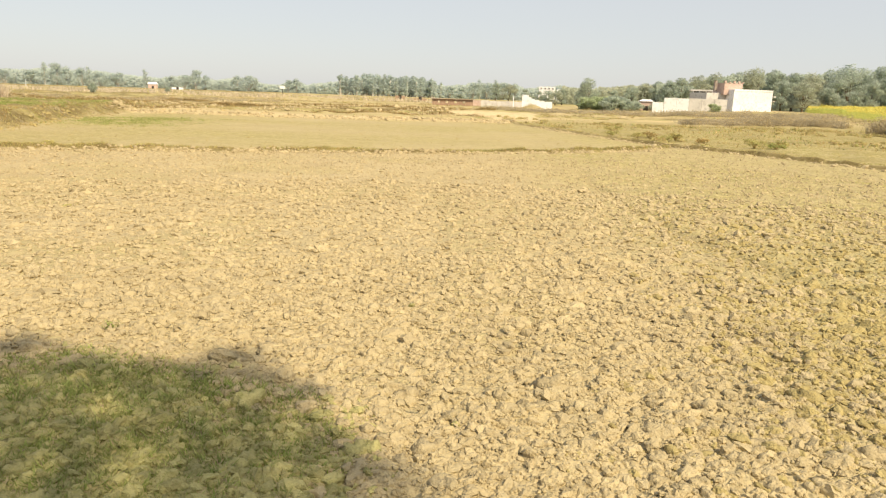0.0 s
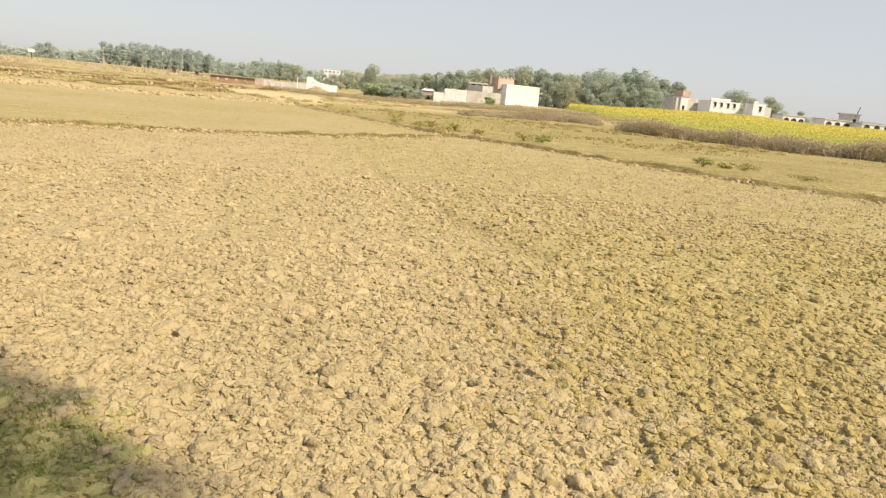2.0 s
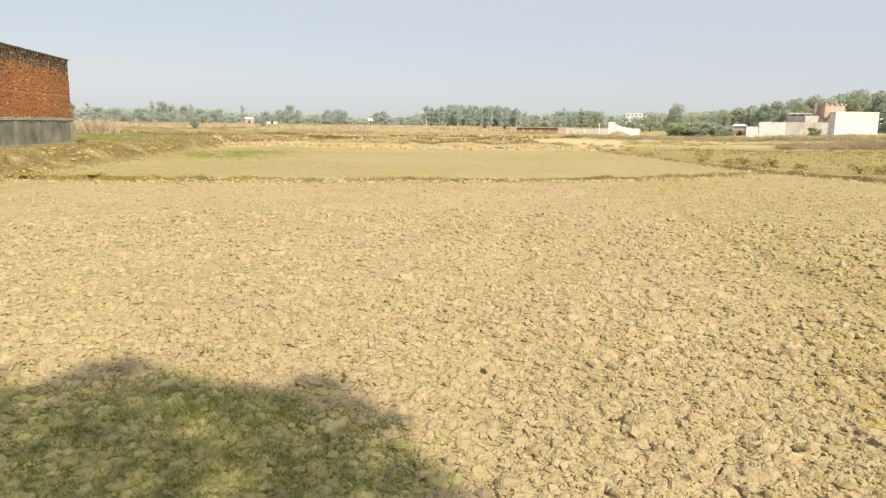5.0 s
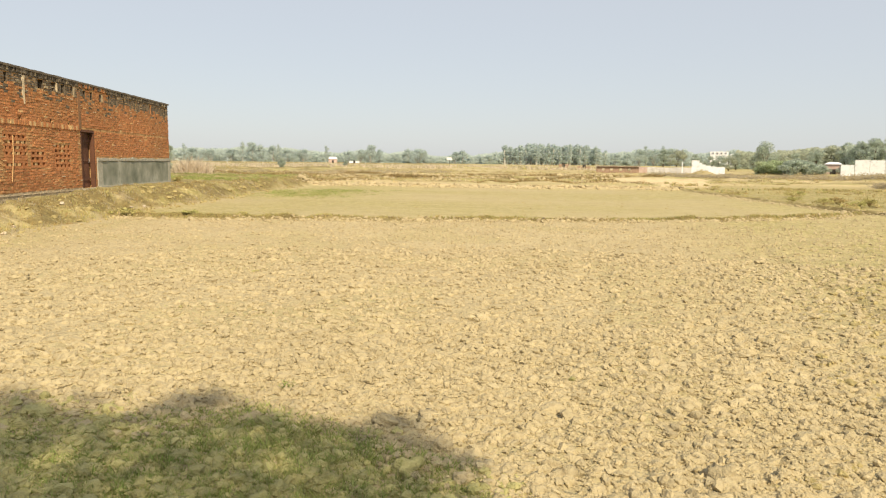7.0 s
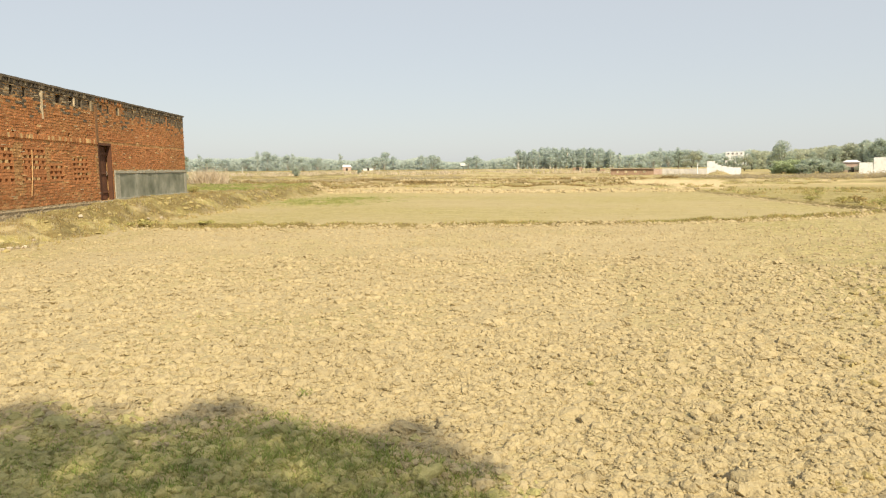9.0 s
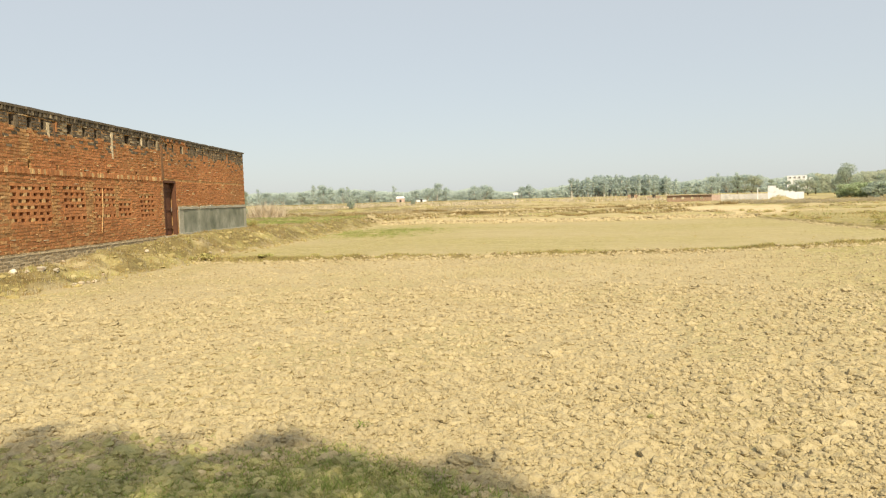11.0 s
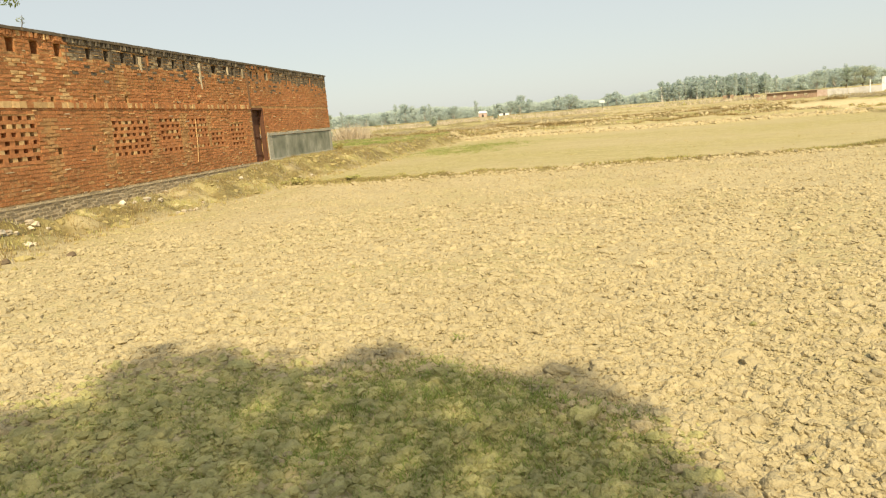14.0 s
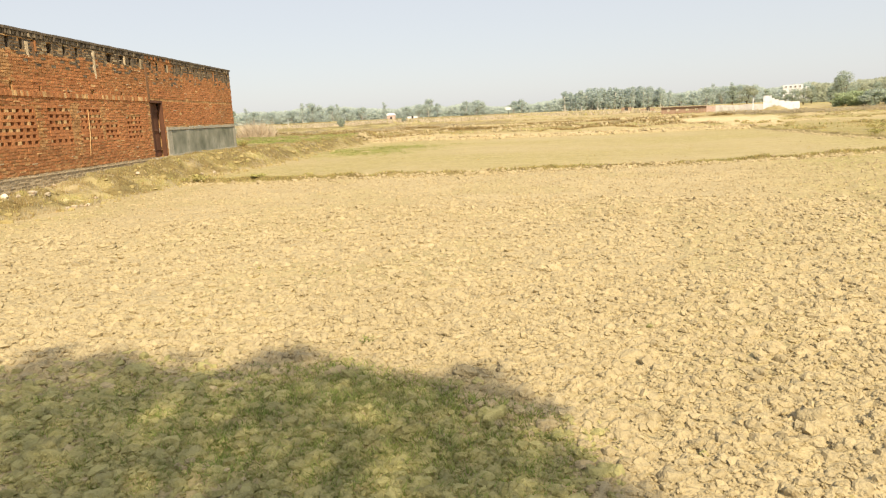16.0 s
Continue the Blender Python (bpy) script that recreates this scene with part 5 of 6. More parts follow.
for i in range(6):
    block(pw, "wall_panel", M_PALEWALL if i else M_PINK, -3.9 + i * 1.4, -3.9 + (i + 1) * 1.4 - 0.03, 0, 0.25, -0.1, el_z(-0.19 - 0.006 * i, 124) + 0.1 + random.uniform(-0.05, 0.05))
fw = base("distant_house", *polar(8.2, 250), 0.8, -8.2, label="distant white upper storey above the trees", category="house")
block(fw, "upper_storey", M_WHITE, -2.8, 2.8, 0, 5, -0.5, el_z(1.02, 250) - 0.8)
block(fw, "parapet", M_WHITE, 3.5, 6.2, 1, 5, -0.5, el_z(0.85, 250) - 0.8)
for x in (-1.9, -0.6, 0.7, 2.0):
    window(fw, x, el_z(0.86, 250) - 0.8, 0.3, 0.3, 0)

# small huts and posts along the far left fields
for az, dist, w, e0, e1, mat, roof, lab in ((-21.9, 290, 3.4, -0.2, 0.18, M_PINK, True, "small pinkish far-off house with a white roof"), (-20.2, 280, 4.0, -0.3, 0.02, M_WHITE, False, "low white far-off hut"), (-3.4, 200, 2.6, -0.4, -0.05, M_SHED, False, "small pink far-off brick hut"), (-1.8, 190, 3.6, -0.5, -0.2, M_SHED, False, "low far-off brick wall"), (15.8, 128, 2.2, -0.5, 0.15, M_PINK, True, "small brick hut with a pale roof among bushes")):
    x, y = polar(az, dist)
    h = base("far_hut", x, y, ground_z(x, y) - 0.2, -az, label=lab, category="hut")
    zz = ground_z(x, y) - 0.2
    block(h, "wall", mat, -w / 2, w / 2, 0, 3, -0.2, el_z(e1, dist) - zz)
    if roof:
        b = Build()
        r0, r1 = el_z(e1, dist) - zz, el_z(e1 + 0.16, dist) - zz
        b.face([(-w / 2 - 0.2, -0.2, r0), (w / 2 + 0.2, -0.2, r0), (w / 2 - 0.4, 1.5, r1), (-w / 2 + 0.4, 1.5, r1)])
        b.face([(-w / 2 - 0.2, 3.2, r0), (-w / 2 + 0.4, 1.5, r1), (w / 2 - 0.4, 1.5, r1), (w / 2 + 0.2, 3.2, r0)])
        b.link("roof", M_WHITE, h, "pale pitched roof")
    block(h, "doorway", M_DARK, -0.4, 0.4, -0.03, 0.1, 0, 1.2)
tent = base("white_shelter", *polar(-28.4, 260), ground_z(*polar(-28.4, 260)), 28.4, label="white arched shelter far across the fields", category="shelter")
for x0, r in ((-3.4, 1.6), (1.0, 2.2)):
    b = Build()
    for k in range(10):
        w0, w1 = math.pi * k / 10, math.pi * (k + 1) / 10
        a, c = (x0 + r * math.cos(w0), r * math.sin(w0)), (x0 + r * math.cos(w1), r * math.sin(w1))
        b.face([(a[0], 0, a[1]), (c[0], 0, c[1]), (c[0], 4, c[1]), (a[0], 4, a[1])])
    b.link("arch", M_WHITE, tent)
for az, dist, e1 in ((-30.0, 230, 0.25), (-25.0, 200, -0.1), (-19.3, 220, -0.05), (5.6, 118, 0.2)):
    x, y = polar(az, dist)
    z = ground_z(x, y)
    b = Build()
    b.tube([(0, 0, -0.3), (0, 0, el_z(e1, dist) - z)], [0.09, 0.07], 7)
    ob = b.link("post", M_WHITE)
    ob.matrix_world = pose(x, y, z)
    tagged(ob, "pale upright post standing in the fields", "post", "far posts")
bd = base("sign_board", *polar(-12.55, 230), ground_z(*polar(-12.55, 230)), 12.5, label="small white board on a post far across the fields", category="sign")
b = Build()
b.tube([(0, 0, -0.3), (0, 0, 2.2)], [0.12, 0.1], 6)
b.link("post", M_DARK, bd)
block(bd, "board", M_WHITE, -0.8, 0.8, -0.1, 0.0, 1.75, 2.6)


def region(n, x0, x1, y0, y1, keep):
    p = np.column_stack([rng.uniform(x0, x1, n), rng.uniform(y0, y1, n)])
    return p[keep(p[:, 0], p[:, 1])]


def blades(name, pts, height, width, per, mats, pick, label, category, spread=0.08, lean=0.35):
    """Tufts of thin tapered blades standing on the ground."""
    n = len(pts) * per
    root = np.repeat(pts, per, 0) + rng.normal(0, spread, (n, 2))
    z = land(root[:, 0], root[:, 1])[0]
    h = np.repeat(height, per) * rng.uniform(0.5, 1.15, n)
    a = rng.uniform(0, 6.283, n)
    w = width * rng.uniform(0.6, 1.3, n)
    tip = root + rng.normal(0, 1, (n, 2)) * (lean * h)[:, None]
    v = np.stack([np.column_stack([root[:, 0] - np.cos(a) * w, root[:, 1] - np.sin(a) * w, z - 0.02]),
                  np.column_stack([root[:, 0] + np.cos(a) * w, root[:, 1] + np.sin(a) * w, z - 0.02]),
                  np.column_stack([tip[:, 0], tip[:, 1], z + h])], 1).reshape(-1, 3)
    f = np.arange(n * 3).reshape(-1, 3)
    return tagged(new(name, fast_mesh(name, v, f, mats, np.repeat(pick, per))), label, category, kind="stuff")


# ---- rows of pale clods along the plot edges ----
x = rng.uniform(-21, 5, 1500)
p = np.column_stack([x, far_y(x) + rng.normal(0.3, 0.45, len(x))])
scatter("edge_clods_far", p, sizes_of(len(p), 0.08, 0.45, 0.04, 0.20), LOW, [M_CLOD], "pale lumps of dug soil along the plot edge", "soil clods")
for k, (gap, many, big) in enumerate(((7, 900, 0.065), (18, 1400, 0.08), (34, 1200, 0.10))):
    x = rng.uniform(-34, 6, many)
    y0 = far_y(x) + gap
    p = np.column_stack([x, y0 - 2.2 * vnoise(x, y0, 14, 20 + k) + rng.normal(-0.4, 0.5, len(x))])
    p = p[(vnoise(p[:, 0], p[:, 1], 4.0, 52 + k) > -0.2) & (clearing(p[:, 0], p[:, 1]) < 0.4)]
    g = np.column_stack([x, y0 - 2.2 * vnoise(x, y0, 14, 20 + k) + rng.normal(0.5, 0.35, len(x))])
    g = g[(vnoise(g[:, 0], g[:, 1], 6.0, 56 + k) > -0.35) & (clearing(g[:, 0], g[:, 1]) < 0.2)]
    blades("ridge_grass_far", g, rng.uniform(0.08, 0.22 + 0.07 * k, len(g)), 0.025, 13, [M_STRAW_DARK], np.zeros(len(g), int), "dark grass along the far ridges", "grass", 0.3, 0.7)
    scatter("edge_clods_further", p, sizes_of(len(p), big, 0.45, 0.05, 0.3), LOW, [M_CLOD], "pale lumps of dug soil along the far ridges", "soil clods")
x = rng.uniform(-14.5, 8.5, 1500)
p = np.column_stack([x, bund_y(x) - 0.32 + rng.normal(0, 0.13, len(x))])
y = rng.uniform(9, 45, 900)
p = np.concatenate([p, np.column_stack([bund_x(y) - 0.4 + rng.normal(0, 0.16, len(y)), y])])
scatter("edge_clods_near", p, sizes_of(len(p), 0.04, 0.4, 0.02, 0.11), LOW, [M_CLOD], "pale lumps of dug soil along the low ridges", "soil clods")
p = region(4200, -24, -9, 5, 42, lambda x, y: (foot_x(y) - x > -0.6) & (foot_x(y) - x < 1.8))
scatter("bank_clods", p, sizes_of(len(p), 0.045, 0.5, 0.02, 0.15), LOW, [M_CLOD_DARK], "lumps of dry soil on the bank", "soil clods")


# ---- grasses, hedges, mustard ----
# bank below the building
p = region(15000, -24, -9, 5, 46, lambda x, y: (foot_x(y) - x > -0.1) & (foot_x(y) - x < np.where(y < 31, 2.4, 2.2)))
blades("bank_grass", p, 0.04 + 0.12 * rng.random(len(p)) ** 2, 0.010, 11, [M_STRAW, M_WEED, M_STRAW_DARK, M_BRUSH], rng.choice(4, len(p), p=(0.08, 0.24, 0.45, 0.23)), "dry straw-coloured grass on the bank below the brick wall", "grass")
# fresh grass by the corner of the building and in the second plot
p = np.concatenate([np.column_stack([rng.normal(-15.6, 1.5, 1200), rng.normal(36.2, 2.2, 1200)]), region(7000, -34, -20.5, 36, 50, lambda x, y: (foot_x(y) - x > 1.2) & (y > 31.2 - 0.33 * (x + 21.2) + 0.8))])
p = p[vnoise(p[:, 0], p[:, 1], 1.2, 87) > -0.5]
blades("fresh_grass", p, 0.03 + 0.06 * rng.random(len(p)) ** 2, 0.013, 11, [M_GRASS, M_GREENWEED], rng.choice(2, len(p)), "short fresh green grass patches beside the bank", "grass", 0.12, 0.8)
# ridges between plots
x = rng.uniform(-15.5, 9.3, 2600)
p = np.column_stack([x, bund_y(x) + rng.normal(0.0, 0.11, len(x))])
y = rng.uniform(3, 52, 900)
p = np.concatenate([p, np.column_stack([bund_x(y) + 0.3 + rng.normal(0.0, 0.14, len(y)), y])])
blades("ridge_grass", p, 0.025 + 0.06 * rng.random(len(p)) ** 2, 0.010, 8, [M_WEED, M_STRAW], (rng.random(len(p)) < 0.3).astype(int), "short green and dry grass on the low field ridges", "grass")
# seedlings between the clods
p = np.concatenate([ring(1.6, 9, -66, 45, 120), ring(1.6, 6, -75, 10, 900)])
keep = 0.5 * vnoise(p[:, 0], p[:, 1], 1.6, 15) + 0.5 * vnoise(p[:, 0], p[:, 1], 0.35, 88) + 1.0 * np.exp(-((p[:, 0] + 2.3) / 1.9) ** 6 - ((p[:, 1] - 2.3) / 1.6) ** 6) + 1.1 * np.exp(-((p[:, 0] + 1.5) / 1.0) ** 4 - ((p[:, 1] - 3.15 + 0.45 * (p[:, 0] + 1.5)) / 0.75) ** 4) > 0.72
keep |= np.hypot(p[:, 0] + 2.30, p[:, 1] - 4.78) < 0.07
p = p[keep]
blades("field_seedlings", p, (0.010 + 0.026 * rng.random(len(p)) ** 2) * (1 + 0.75 * np.exp(-((p[:, 0] + 1.75) / 0.9) ** 4 - ((p[:, 1] - 3.5) / 0.8) ** 4)), 0.006, 9, [M_GRASS], np.zeros(len(p), int), "sparse green grass seedlings between the clods", "grass", 0.035, 1.1)
# rough grass on the far plots
p = region(24000, -45, 60, 28, 120, lambda x, y: ((y - far_y(x) > 2) | (x - bund_x(y) > 1)) & (vnoise(x, y, 7, 51) + np.where(y < far_y(x), -0.25, 0.0) + 0.3 * rng.normal(size=len(x)) > 0.2) & (np.degrees(np.arctan2(x, y)) < 50) & (clearing(x, y) < 0.3))
blades("rough_grass", p, 0.06 + 0.16 * rng.random(len(p)) ** 2, 0.025, 8, [M_STRAW, M_GRASS, M_BRUSH], rng.choice(3, len(p), p=(0.7, 0.2, 0.1)), "rough dry grass tufts on the far plots", "grass", 0.35, 0.7)
# tall straw heap beyond the corner
p = region(3600, -37, -29, 48, 57, lambda x, y: np.hypot((x + 33.2) / 1.2, (y - 52.3) / 1.2) < 1)
blades("dry_reeds", p, (1.75 - 0.7 * np.hypot((p[:, 0] + 33.2) / 1.2, (p[:, 1] - 52.3) / 1.8)) * rng.uniform(0.6, 1.0, len(p)), 0.03, 9, [M_REED_FAR, M_BRUSH_TOP], rng.choice(2, len(p), p=(0.92, 0.08)), "tall heap of dry straw reeds beyond the building", "reeds", 0.25, 0.5)


# small clods on the two grassy plots
p = region(6500, -20, 36, 19, 56, lambda x, y: (y > bund_y(x) + 0.4) | (x > bund_x(y) + 0.4))
p = p[(foot_x(p[:, 1]) < p[:, 0]) & (p[:, 1] < far_y(p[:, 0]) + 2)]
scatter("plot_clods", p, sizes_of(len(p), 0.017, 0.4, 0.012, 0.045), LOW, [M_CLOD_DARK], "small dry clods scattered over the grassy plots", "soil clods")


def scrub(name, pts, size, mats, per, label):
    """Low uneven mounds of dry twigs and small leaves."""
    n = len(pts)
    z = land(pts[:, 0], pts[:, 1])[0]
    d = rng.normal(size=(n * per, 3))
    d /= np.linalg.norm(d, axis=1)[:, None]
    d[:, 2] = np.abs(d[:, 2])
    s = np.repeat(size, per)
    r = rng.uniform(0.3, 1.0, n * per) ** 0.6 * (1 + 0.25 * rng.normal(size=n * per))
    c = np.repeat(np.column_stack([pts, z]), per, 0) + d * (r * s)[:, None] * np.array([1.0, 1.0, 0.55])
    v, f = leaf_cloud(c, d, 0.05, 0.45)
    return tagged(new(name, fast_mesh(name, v, f, mats, np.tile(rng.choice(len(mats), n * per), 2))), label, "scrub", kind="stuff")


p = region(900, 4, 40, 27, 72, lambda x, y: (x > bund_x(y) + 0.2) & (vnoise(x, y, 5, 81) + 0.5 * vnoise(x, y, 1.5, 82) + np.where(np.abs(x - bund_x(y)) < 2, 0.35, 0) + np.interp(y, [27, 40, 55], [-0.35, -0.05, 0.1]) > 0.25))
scrub("field_scrub", p, rng.uniform(0.15, 0.42, len(p)), [M_WEED, M_WEED, M_STRAW, M_BRUSH_TOP], 90, "low olive and straw scrub on the field behind the ridge")
p = np.array([polar(a, q) for a, q in zip(rng.uniform(-36, 16, 1500), rng.uniform(62, 150, 1500))])
p = p[(p[:, 1] > far_y(p[:, 0]) + 8) & (vnoise(p[:, 0] * 0.3, p[:, 1], 6, 83) > 0.0) & (clearing(p[:, 0], p[:, 1]) < 0.3)]
scrub("far_scrub", p, rng.uniform(0.25, 0.6, len(p)), [M_WEED, M_STRAW, M_BRUSH_TOP, M_BRUSH], 60, "dry olive and brown scrub across the far plots")
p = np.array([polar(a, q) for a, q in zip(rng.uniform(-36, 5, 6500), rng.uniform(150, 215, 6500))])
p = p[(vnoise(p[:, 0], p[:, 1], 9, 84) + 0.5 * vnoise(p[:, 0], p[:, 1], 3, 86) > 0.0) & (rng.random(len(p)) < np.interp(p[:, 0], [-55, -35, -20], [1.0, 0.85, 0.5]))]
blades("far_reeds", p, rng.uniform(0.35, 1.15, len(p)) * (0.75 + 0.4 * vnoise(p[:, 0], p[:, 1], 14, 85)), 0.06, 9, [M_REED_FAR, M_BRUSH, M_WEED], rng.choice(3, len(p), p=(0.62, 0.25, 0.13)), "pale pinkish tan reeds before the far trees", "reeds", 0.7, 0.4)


def hedge(name, pts, height, thick, count, label, grow=((0, 1.0), (1, 1.0))):
    """A strip of dry brush: dense brown stems with tan tips."""
    pts = np.array(pts)
    seg = np.hypot(*np.diff(pts, axis=0).T)
    at = np.concatenate([[0], np.cumsum(seg)])
    s = rng.uniform(0, at[-1], count)
    q = np.column_stack([np.interp(s, at, pts[:, 0]), np.interp(s, at, pts[:, 1])]) + rng.normal(0, thick * 0.4, (count, 2))
    h = height * np.interp(s, [q[0] for q in grow], [q[1] for q in grow]) * (0.72 + 0.34 * vnoise(s, s * 0, 2.4, 61) + 0.2 * vnoise(s, s * 0, 0.8, 62)) * rng.uniform(0.3, 1.05, count)
    blades(name + "_reeds", q[::4], h[::4] * 1.05, 0.02, 9, [M_BRUSH, M_BRUSH_TOP], (rng.random(len(q[::4])) < 0.6).astype(int), label, "hedge", 0.25, 0.5)
    z = land(q[:, 0], q[:, 1])[0]
    k = 15
    c = np.repeat(np.column_stack([q[:, 0], q[:, 1], z]), k, 0)
    up = rng.uniform(0.02, 1.0, len(c)) ** 0.8
    c[:, 2] += np.repeat(h, k) * up
    c[:, :2] += rng.normal(0, 0.16, (len(c), 2))
    v, f = leaf_cloud(c, np.tile([-0.5, -0.7, 0.5], (len(c), 1)), 0.062, 0.4)
    return tagged(new(name, fast_mesh(name, v, f, [M_BRUSH, M_BRUSH_TOP], np.tile(rng.random(len(c)) < 0.06 + 0.34 * (up > 0.85), 2).astype(int))), label, "hedge", kind="stuff")


hedge("dry_hedge", [(29.3, 47.8), (31.5, 44.6), (34.5, 41.5), (36.5, 38), (38.0, 35), (39.2, 33), (42, 27), (46, 20)], 1.6, 0.9, 8000, "dense dry brown brush hedge along the mustard field", ((0, 0.75), (3, 0.9), (8, 1.1), (13, 1.15), (19, 0.75), (40, 0.65)))
hedge("dry_hedge_far", [(20.5, 60), (24, 61.5), (28.4, 63), (32, 63.5), (34.8, 62.5)], 1.25, 1.0, 3400, "dry brown brush strip in front of the white farmhouse", ((0, 0.3), (4, 0.5), (7, 1.0), (20, 1.0)))
hedge("dry_reeds_far", [(6, 92), (14, 90), (24, 84), (32, 78), (40, 74)], 0.75, 2.5, 2400, "tan dry reeds in front of the white houses")


hedge("dry_shrubs_west", [polar(-35, 64), polar(-31, 70), polar(-26, 78), polar(-20, 92), polar(-13, 105)], 0.55, 3.0, 1500, "low dry brown shrubs along the far plots")


def mustard():
    """A dense stand of flowering mustard: green stems below, yellow heads above."""
    n = 230000
    a = np.radians(rng.uniform(27.0, 62, n))
    rr = np.sqrt(rng.uniform(48.0 ** 2, 128.0 ** 2, n))
    x, y = rr * np.sin(a), rr * np.cos(a)
    edge = np.interp(y, [0, 20, 28, 34.5, 41.5, 47, 51.5, 58, 64.5, 75, 130], [55, 47, 43.5, 40, 36, 33, 33, 35.8, 39, 43, 62])
    k = x > edge + 0.4 * vnoise(x, y, 2, 71)
    x, y = x[k], y[k]
    z = land(x, y)[0]
    size = 0.017 + 0.00045 * np.hypot(x, y)
    top = 1.05 + 0.14 * vnoise(x, y, 2.5, 72) + 0.06 * rng.normal(size=len(x))
    c = np.column_stack([x, y, z + top])
    v1, f1 = leaf_cloud(c, np.tile([0, 0, 1.0], (len(x), 1)), 1.0)
    v1 = (v1.reshape(-1, 4, 3) - c[:, None]) * size[:, None, None] + c[:, None]
    c2 = np.column_stack([x + rng.normal(0, 0.2, len(x)), y + rng.normal(0, 0.2, len(x)), z + top * rng.uniform(0.25, 0.85, len(x))])
    v2, f2 = leaf_cloud(c2, np.tile([0, -1.0, 0.3], (len(x), 1)), 1.0)
    v2 = (v2.reshape(-1, 4, 3) - c2[:, None]) * (size * 1.25)[:, None, None] + c2[:, None]
    v = np.concatenate([v1.reshape(-1, 3), v2.reshape(-1, 3)])
    f = np.concatenate([f1, f2 + len(v1.reshape(-1, 3))])
    me = fast_mesh("mustard_crop", v, f, [M_FLOWER, M_STEM], np.concatenate([np.tile(rng.random(len(x)) > np.interp(np.hypot(x, y), [52, 64, 78, 92], [0.08, 0.25, 0.7, 0.95]), 2).astype(int), np.ones(len(f2), int)]))
    tagged(new("mustard_crop", me), "flowering yellow mustard crop beyond the dry hedge", "crop", kind="stuff")


mustard()


def weed(name, x, y, h, w, n, mat, label):
    t = base(name, x, y, ground_z(x, y), label=label, category="weed", group="field weeds")
    st = Build()
    tips = []
    for k in range(14):
        a, q = random.uniform(0, 6.28), random.uniform(0.2, 1.0)
        tip = (math.cos(a) * w * q / 2, math.sin(a) * w * q / 2, h * random.uniform(0.55, 1.0) * (1.1 - 0.4 * q))
        st.tube([(0, 0, -0.05), (tip[0] * 0.4, tip[1] * 0.4, tip[2] * 0.55), tip], [0.012, 0.009, 0.004], 4)
        tips.append(tip)
    st.link("stems", M_STRAW, t)
    c, nr = lobe_points([(*q[:2], q[2] * 0.8, w * 0.16, w * 0.16, h * 0.25, 1 / 14) for q in tips], n)
    c[:, 2] = np.maximum(c[:, 2], 0.02)
    v, f = leaf_cloud(c, nr, 0.035)
    lv = new("leaves", fast_mesh("leaves", v, f, [mat]))
    lv.parent = t


GW = "low olive bushy weed growing on the field ridge"
for x, y, h, w, m in ((12.6, 28.6, 0.40, 1.1, M_WEED), (13.3, 28.2, 0.28, 0.7, M_GREENWEED), (15.7, 20.4, 0.34, 0.65, M_GREENWEED), (17.1, 20.0, 0.30, 1.0, M_WEED), (16.6, 20.5, 0.22, 0.5, M_GREENWEED), (10.9, 33.1, 0.45, 0.6, M_WEED), (10.2, 32.2, 0.3, 0.7, M_WEED), (9.5, 39.8, 0.4, 1.3, M_WEED), (11.4, 30.9, 0.25, 0.6, M_STRAW), (17.9, 18.0, 0.12, 1.2, M_WEED), (9.2, 33.4, 0.30, 0.9, M_WEED), (10.0, 34.4, 0.34, 0.8, M_STRAW), (8.6, 36.2, 0.25, 0.8, M_WEED), (13.9, 29.3, 0.32, 0.8, M_WEED), (-20.9, 31.5, 0.42, 0.6, M_WEED), (-14.2, 18.7, 0.22, 0.8, M_WEED), (-12.2, 18.9, 0.16, 0.5, M_WEED), (-10.6, 19.2, 0.22, 0.4, M_WEED)):
    weed("weed", x, y, h, w, 380, m, GW)
sp = base("wall_sapling", -14.97 - 0.1, 10.71, 4.39, label="small sapling rooted on top of the brick wall", category="weed")
b = Build()
b.tube([(0, 0, 0), (0.05, 0.02, 0.15), (0.1, 0.0, 0.3)], [0.012, 0.01, 0.005], 5)
b.link("stem", M_BARK, sp)
c, nr = lobe_points([(0.05, 0, 0.2, 0.12, 0.12, 0.07, 1.0)], 22)
v, f = leaf_cloud(c, nr, 0.035)
lv = new("leaves", fast_mesh("leaves", v, f, [M_LEAF_A]))
lv.parent = sp

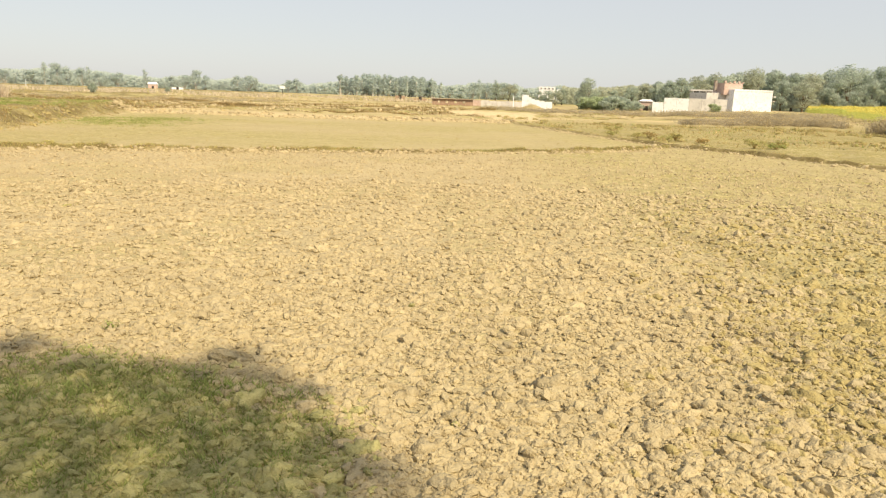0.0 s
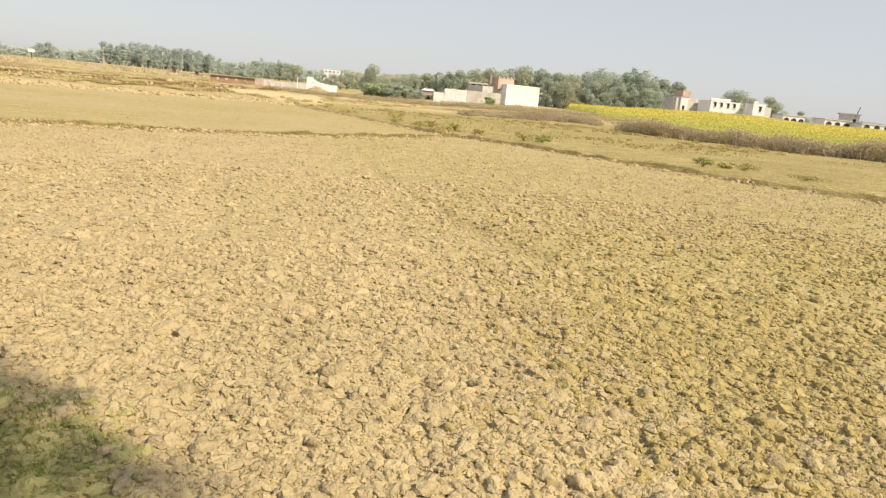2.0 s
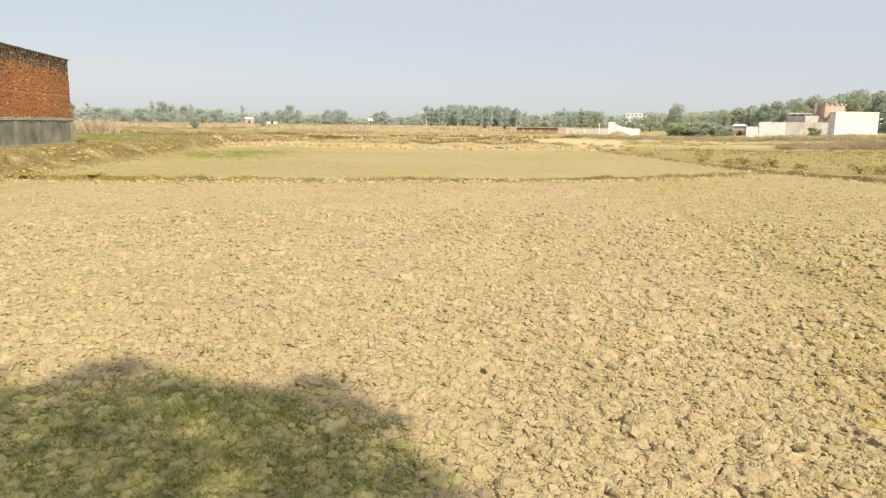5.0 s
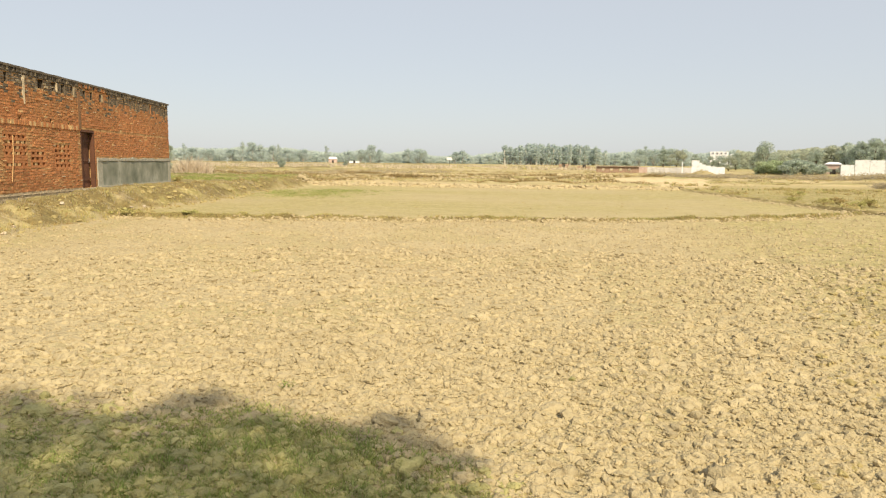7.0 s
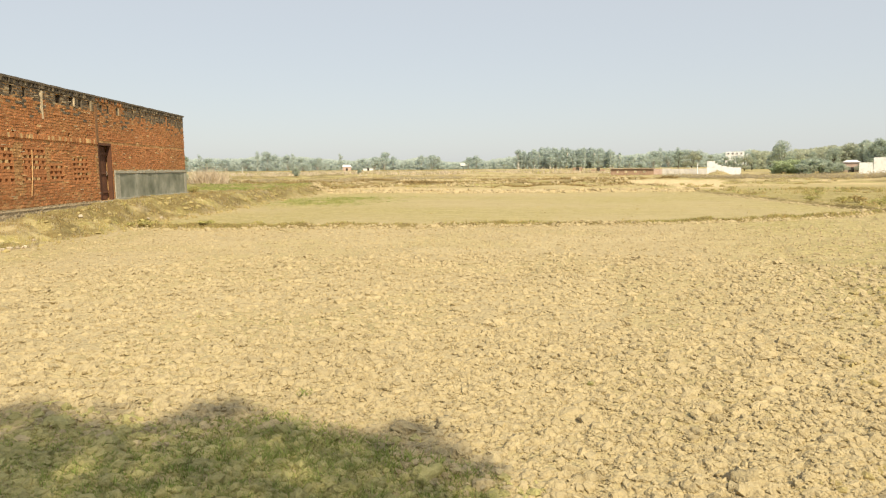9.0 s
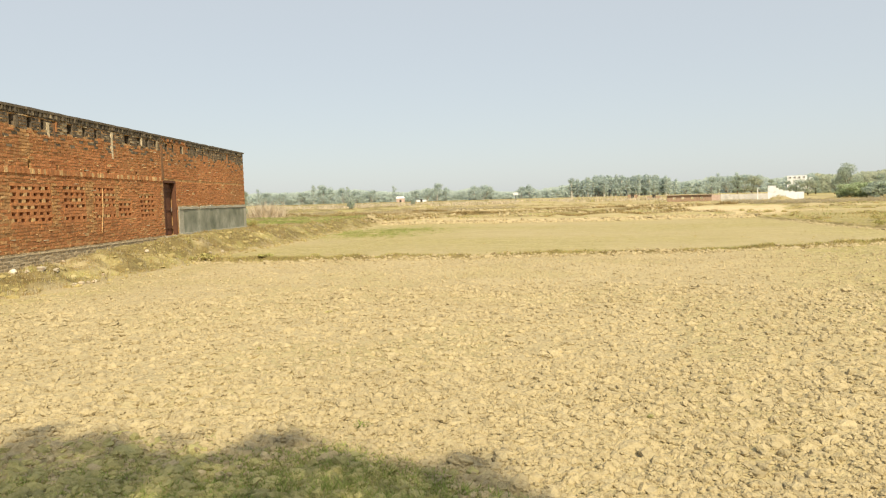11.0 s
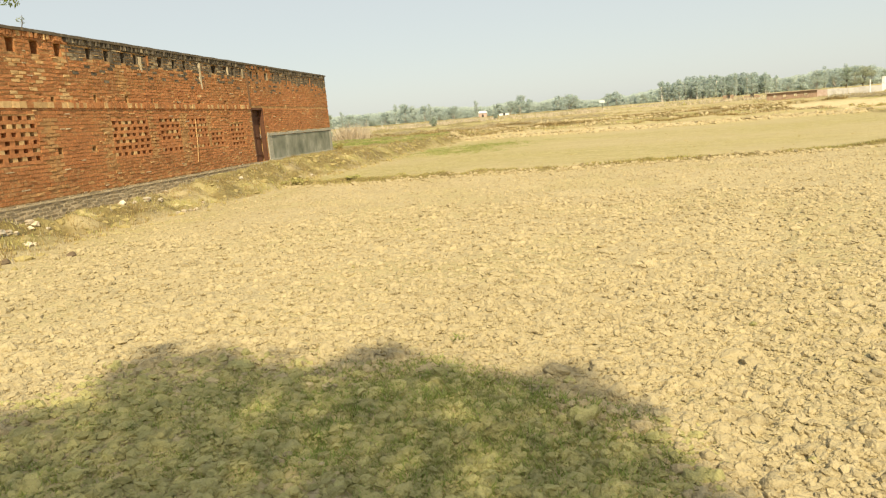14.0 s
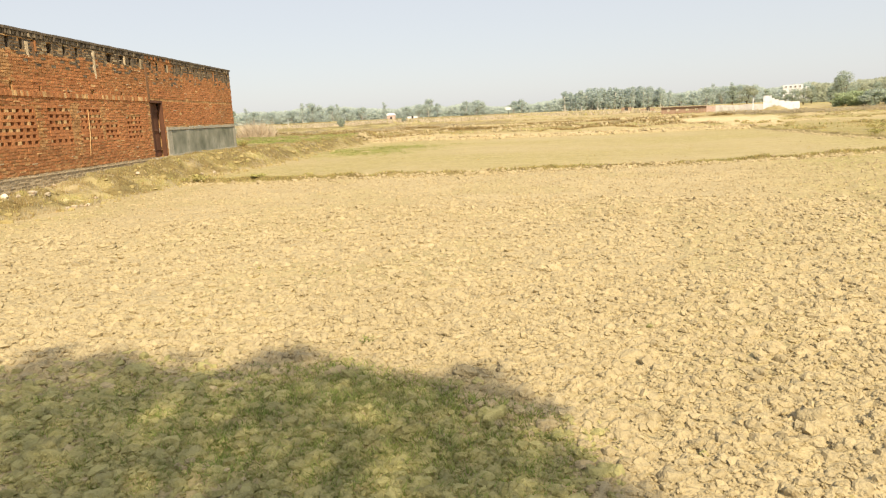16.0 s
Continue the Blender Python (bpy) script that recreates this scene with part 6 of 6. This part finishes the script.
# broken pale bricks and rubbish below the wall
STONES = clod_shapes(2, 5)
for az, el, s in ((-50.16, -4.25, 0.15), (-49.3, -4.25, 0.08), (-48.47, -4.19, 0.17), (-47.5, -4.48, 0.12), (-47.0, -3.76, 0.10), (-46.82, -5.46, 0.07), (-46.4, -5.4, 0.09), (-45.99, -5.34, 0.11), (-45.5, -5.3, 0.08), (-45.07, -5.27, 0.09), (-41.42, -3.32, 0.11), (-56.59, -6.39, 0.13), (-56.2, -6.3, 0.07), (-58.15, -5.36, 0.18), (-57.65, -5.35, 0.13), (-58.6, -5.7, 0.15), (-57.2, -5.6, 0.09), (-56.25, -5.23, 0.10), (-55.9, -5.0, 0.12), (-56.3, -4.8, 0.14), (-55.2, -5.38, 0.08), (-44.5, -4.9, 0.08), (-36.9, -3.6, 0.09), (-36.0, -3.55, 0.10)):
    d = None
    for k in range(60, 400):
        q = k * 0.1
        x, y = polar(az, q)
        if EYE + q * math.tan(radians(el)) < ground_z(x, y):
            d = q
            break
    if d is None:
        continue
    v, f = random.choice(STONES)
    me = fast_mesh("rubble", v * s * 0.62, f, [M_STONE])
    ob = new("rubble", me)
    ob.matrix_world = pose(x, y, ground_z(x, y) + s * 0.2, 0, 0, random.uniform(0, 360))
    tagged(ob, "pale broken brick lump lying on the bank", "rubble", "rubble below the wall")

slab = Build()
slab.strip([k * 0.11 for k in range(11)], lambda x: wave(x, 0.02, 31), 0.16, lambda x: 0.0, lambda x: 0.07 + wave(x, 0.012, 33))
ob = slab.link("stone_slab", M_STONE)
ob.matrix_world = pose(-16.05, 10.9, ground_z(-15.8, 11.3) + 0.02, 3, 0, 62)
tagged(ob, "long pale broken slab lying on the bank", "rubble", "rubble below the wall")
for x, y, s in ((-10.5, 7.6, 0.12), (-11.3, 7.0, 0.13)):
    v, f = STONES[1]
    ob = new("dung_lump", fast_mesh("dung_lump", v * s * 0.6, f, [M_BARK]))
    ob.matrix_world = pose(x, y, ground_z(x, y) + s * 0.15, 0, 0, 30)
    tagged(ob, "dark dry lump lying on the field edge", "rubble", "dark lumps")

# single bricks of the nearest stretch of wall
BR = {}
for m in (0, 1, 5):
    b = Build()
    b.box((0.010, 0, 0.010), (BRICK - 0.010, 0.05, COURSE - 0.010), 0, 0.003)
    BR[m] = b.mesh("brick", {0: M_BRICK, 1: M_BRICK_PALE, 5: M_BRICK_BROWN}[m])
for x, z, out, m in NEAR_BRICKS:
    ob = new("brick", BR[m])
    ob.parent = building
    ob.location = (x, -out, z)

# single clods of the stretch of field nearest to the camera
CLOD_MESH = {}
for p, m, mid, spread, lo, hi, sink in SINGLE:
    for (x, y), size in zip(p, sizes_of(len(p), mid, spread, lo, hi) * 1.1):
        k = int(rng.integers(0, len(FINE)))
        if (k, m.name) not in CLOD_MESH:
            CLOD_MESH[k, m.name] = fast_mesh("clod", *FINE[k], [m], smooth=True)
        ob = new("clod", CLOD_MESH[k, m.name])
        ob.parent = GROUND
        turn = pose(x, y, ground_z(x, y) + size * sink, math.degrees(rng.normal(0, 0.35)), 0, math.degrees(rng.uniform(0, 6.283)))
        ob.matrix_basis = turn @ Matrix.Diagonal((size * rng.uniform(0.8, 1.3), size * rng.uniform(0.65, 1.05), size * rng.uniform(0.7, 1.15), 1))
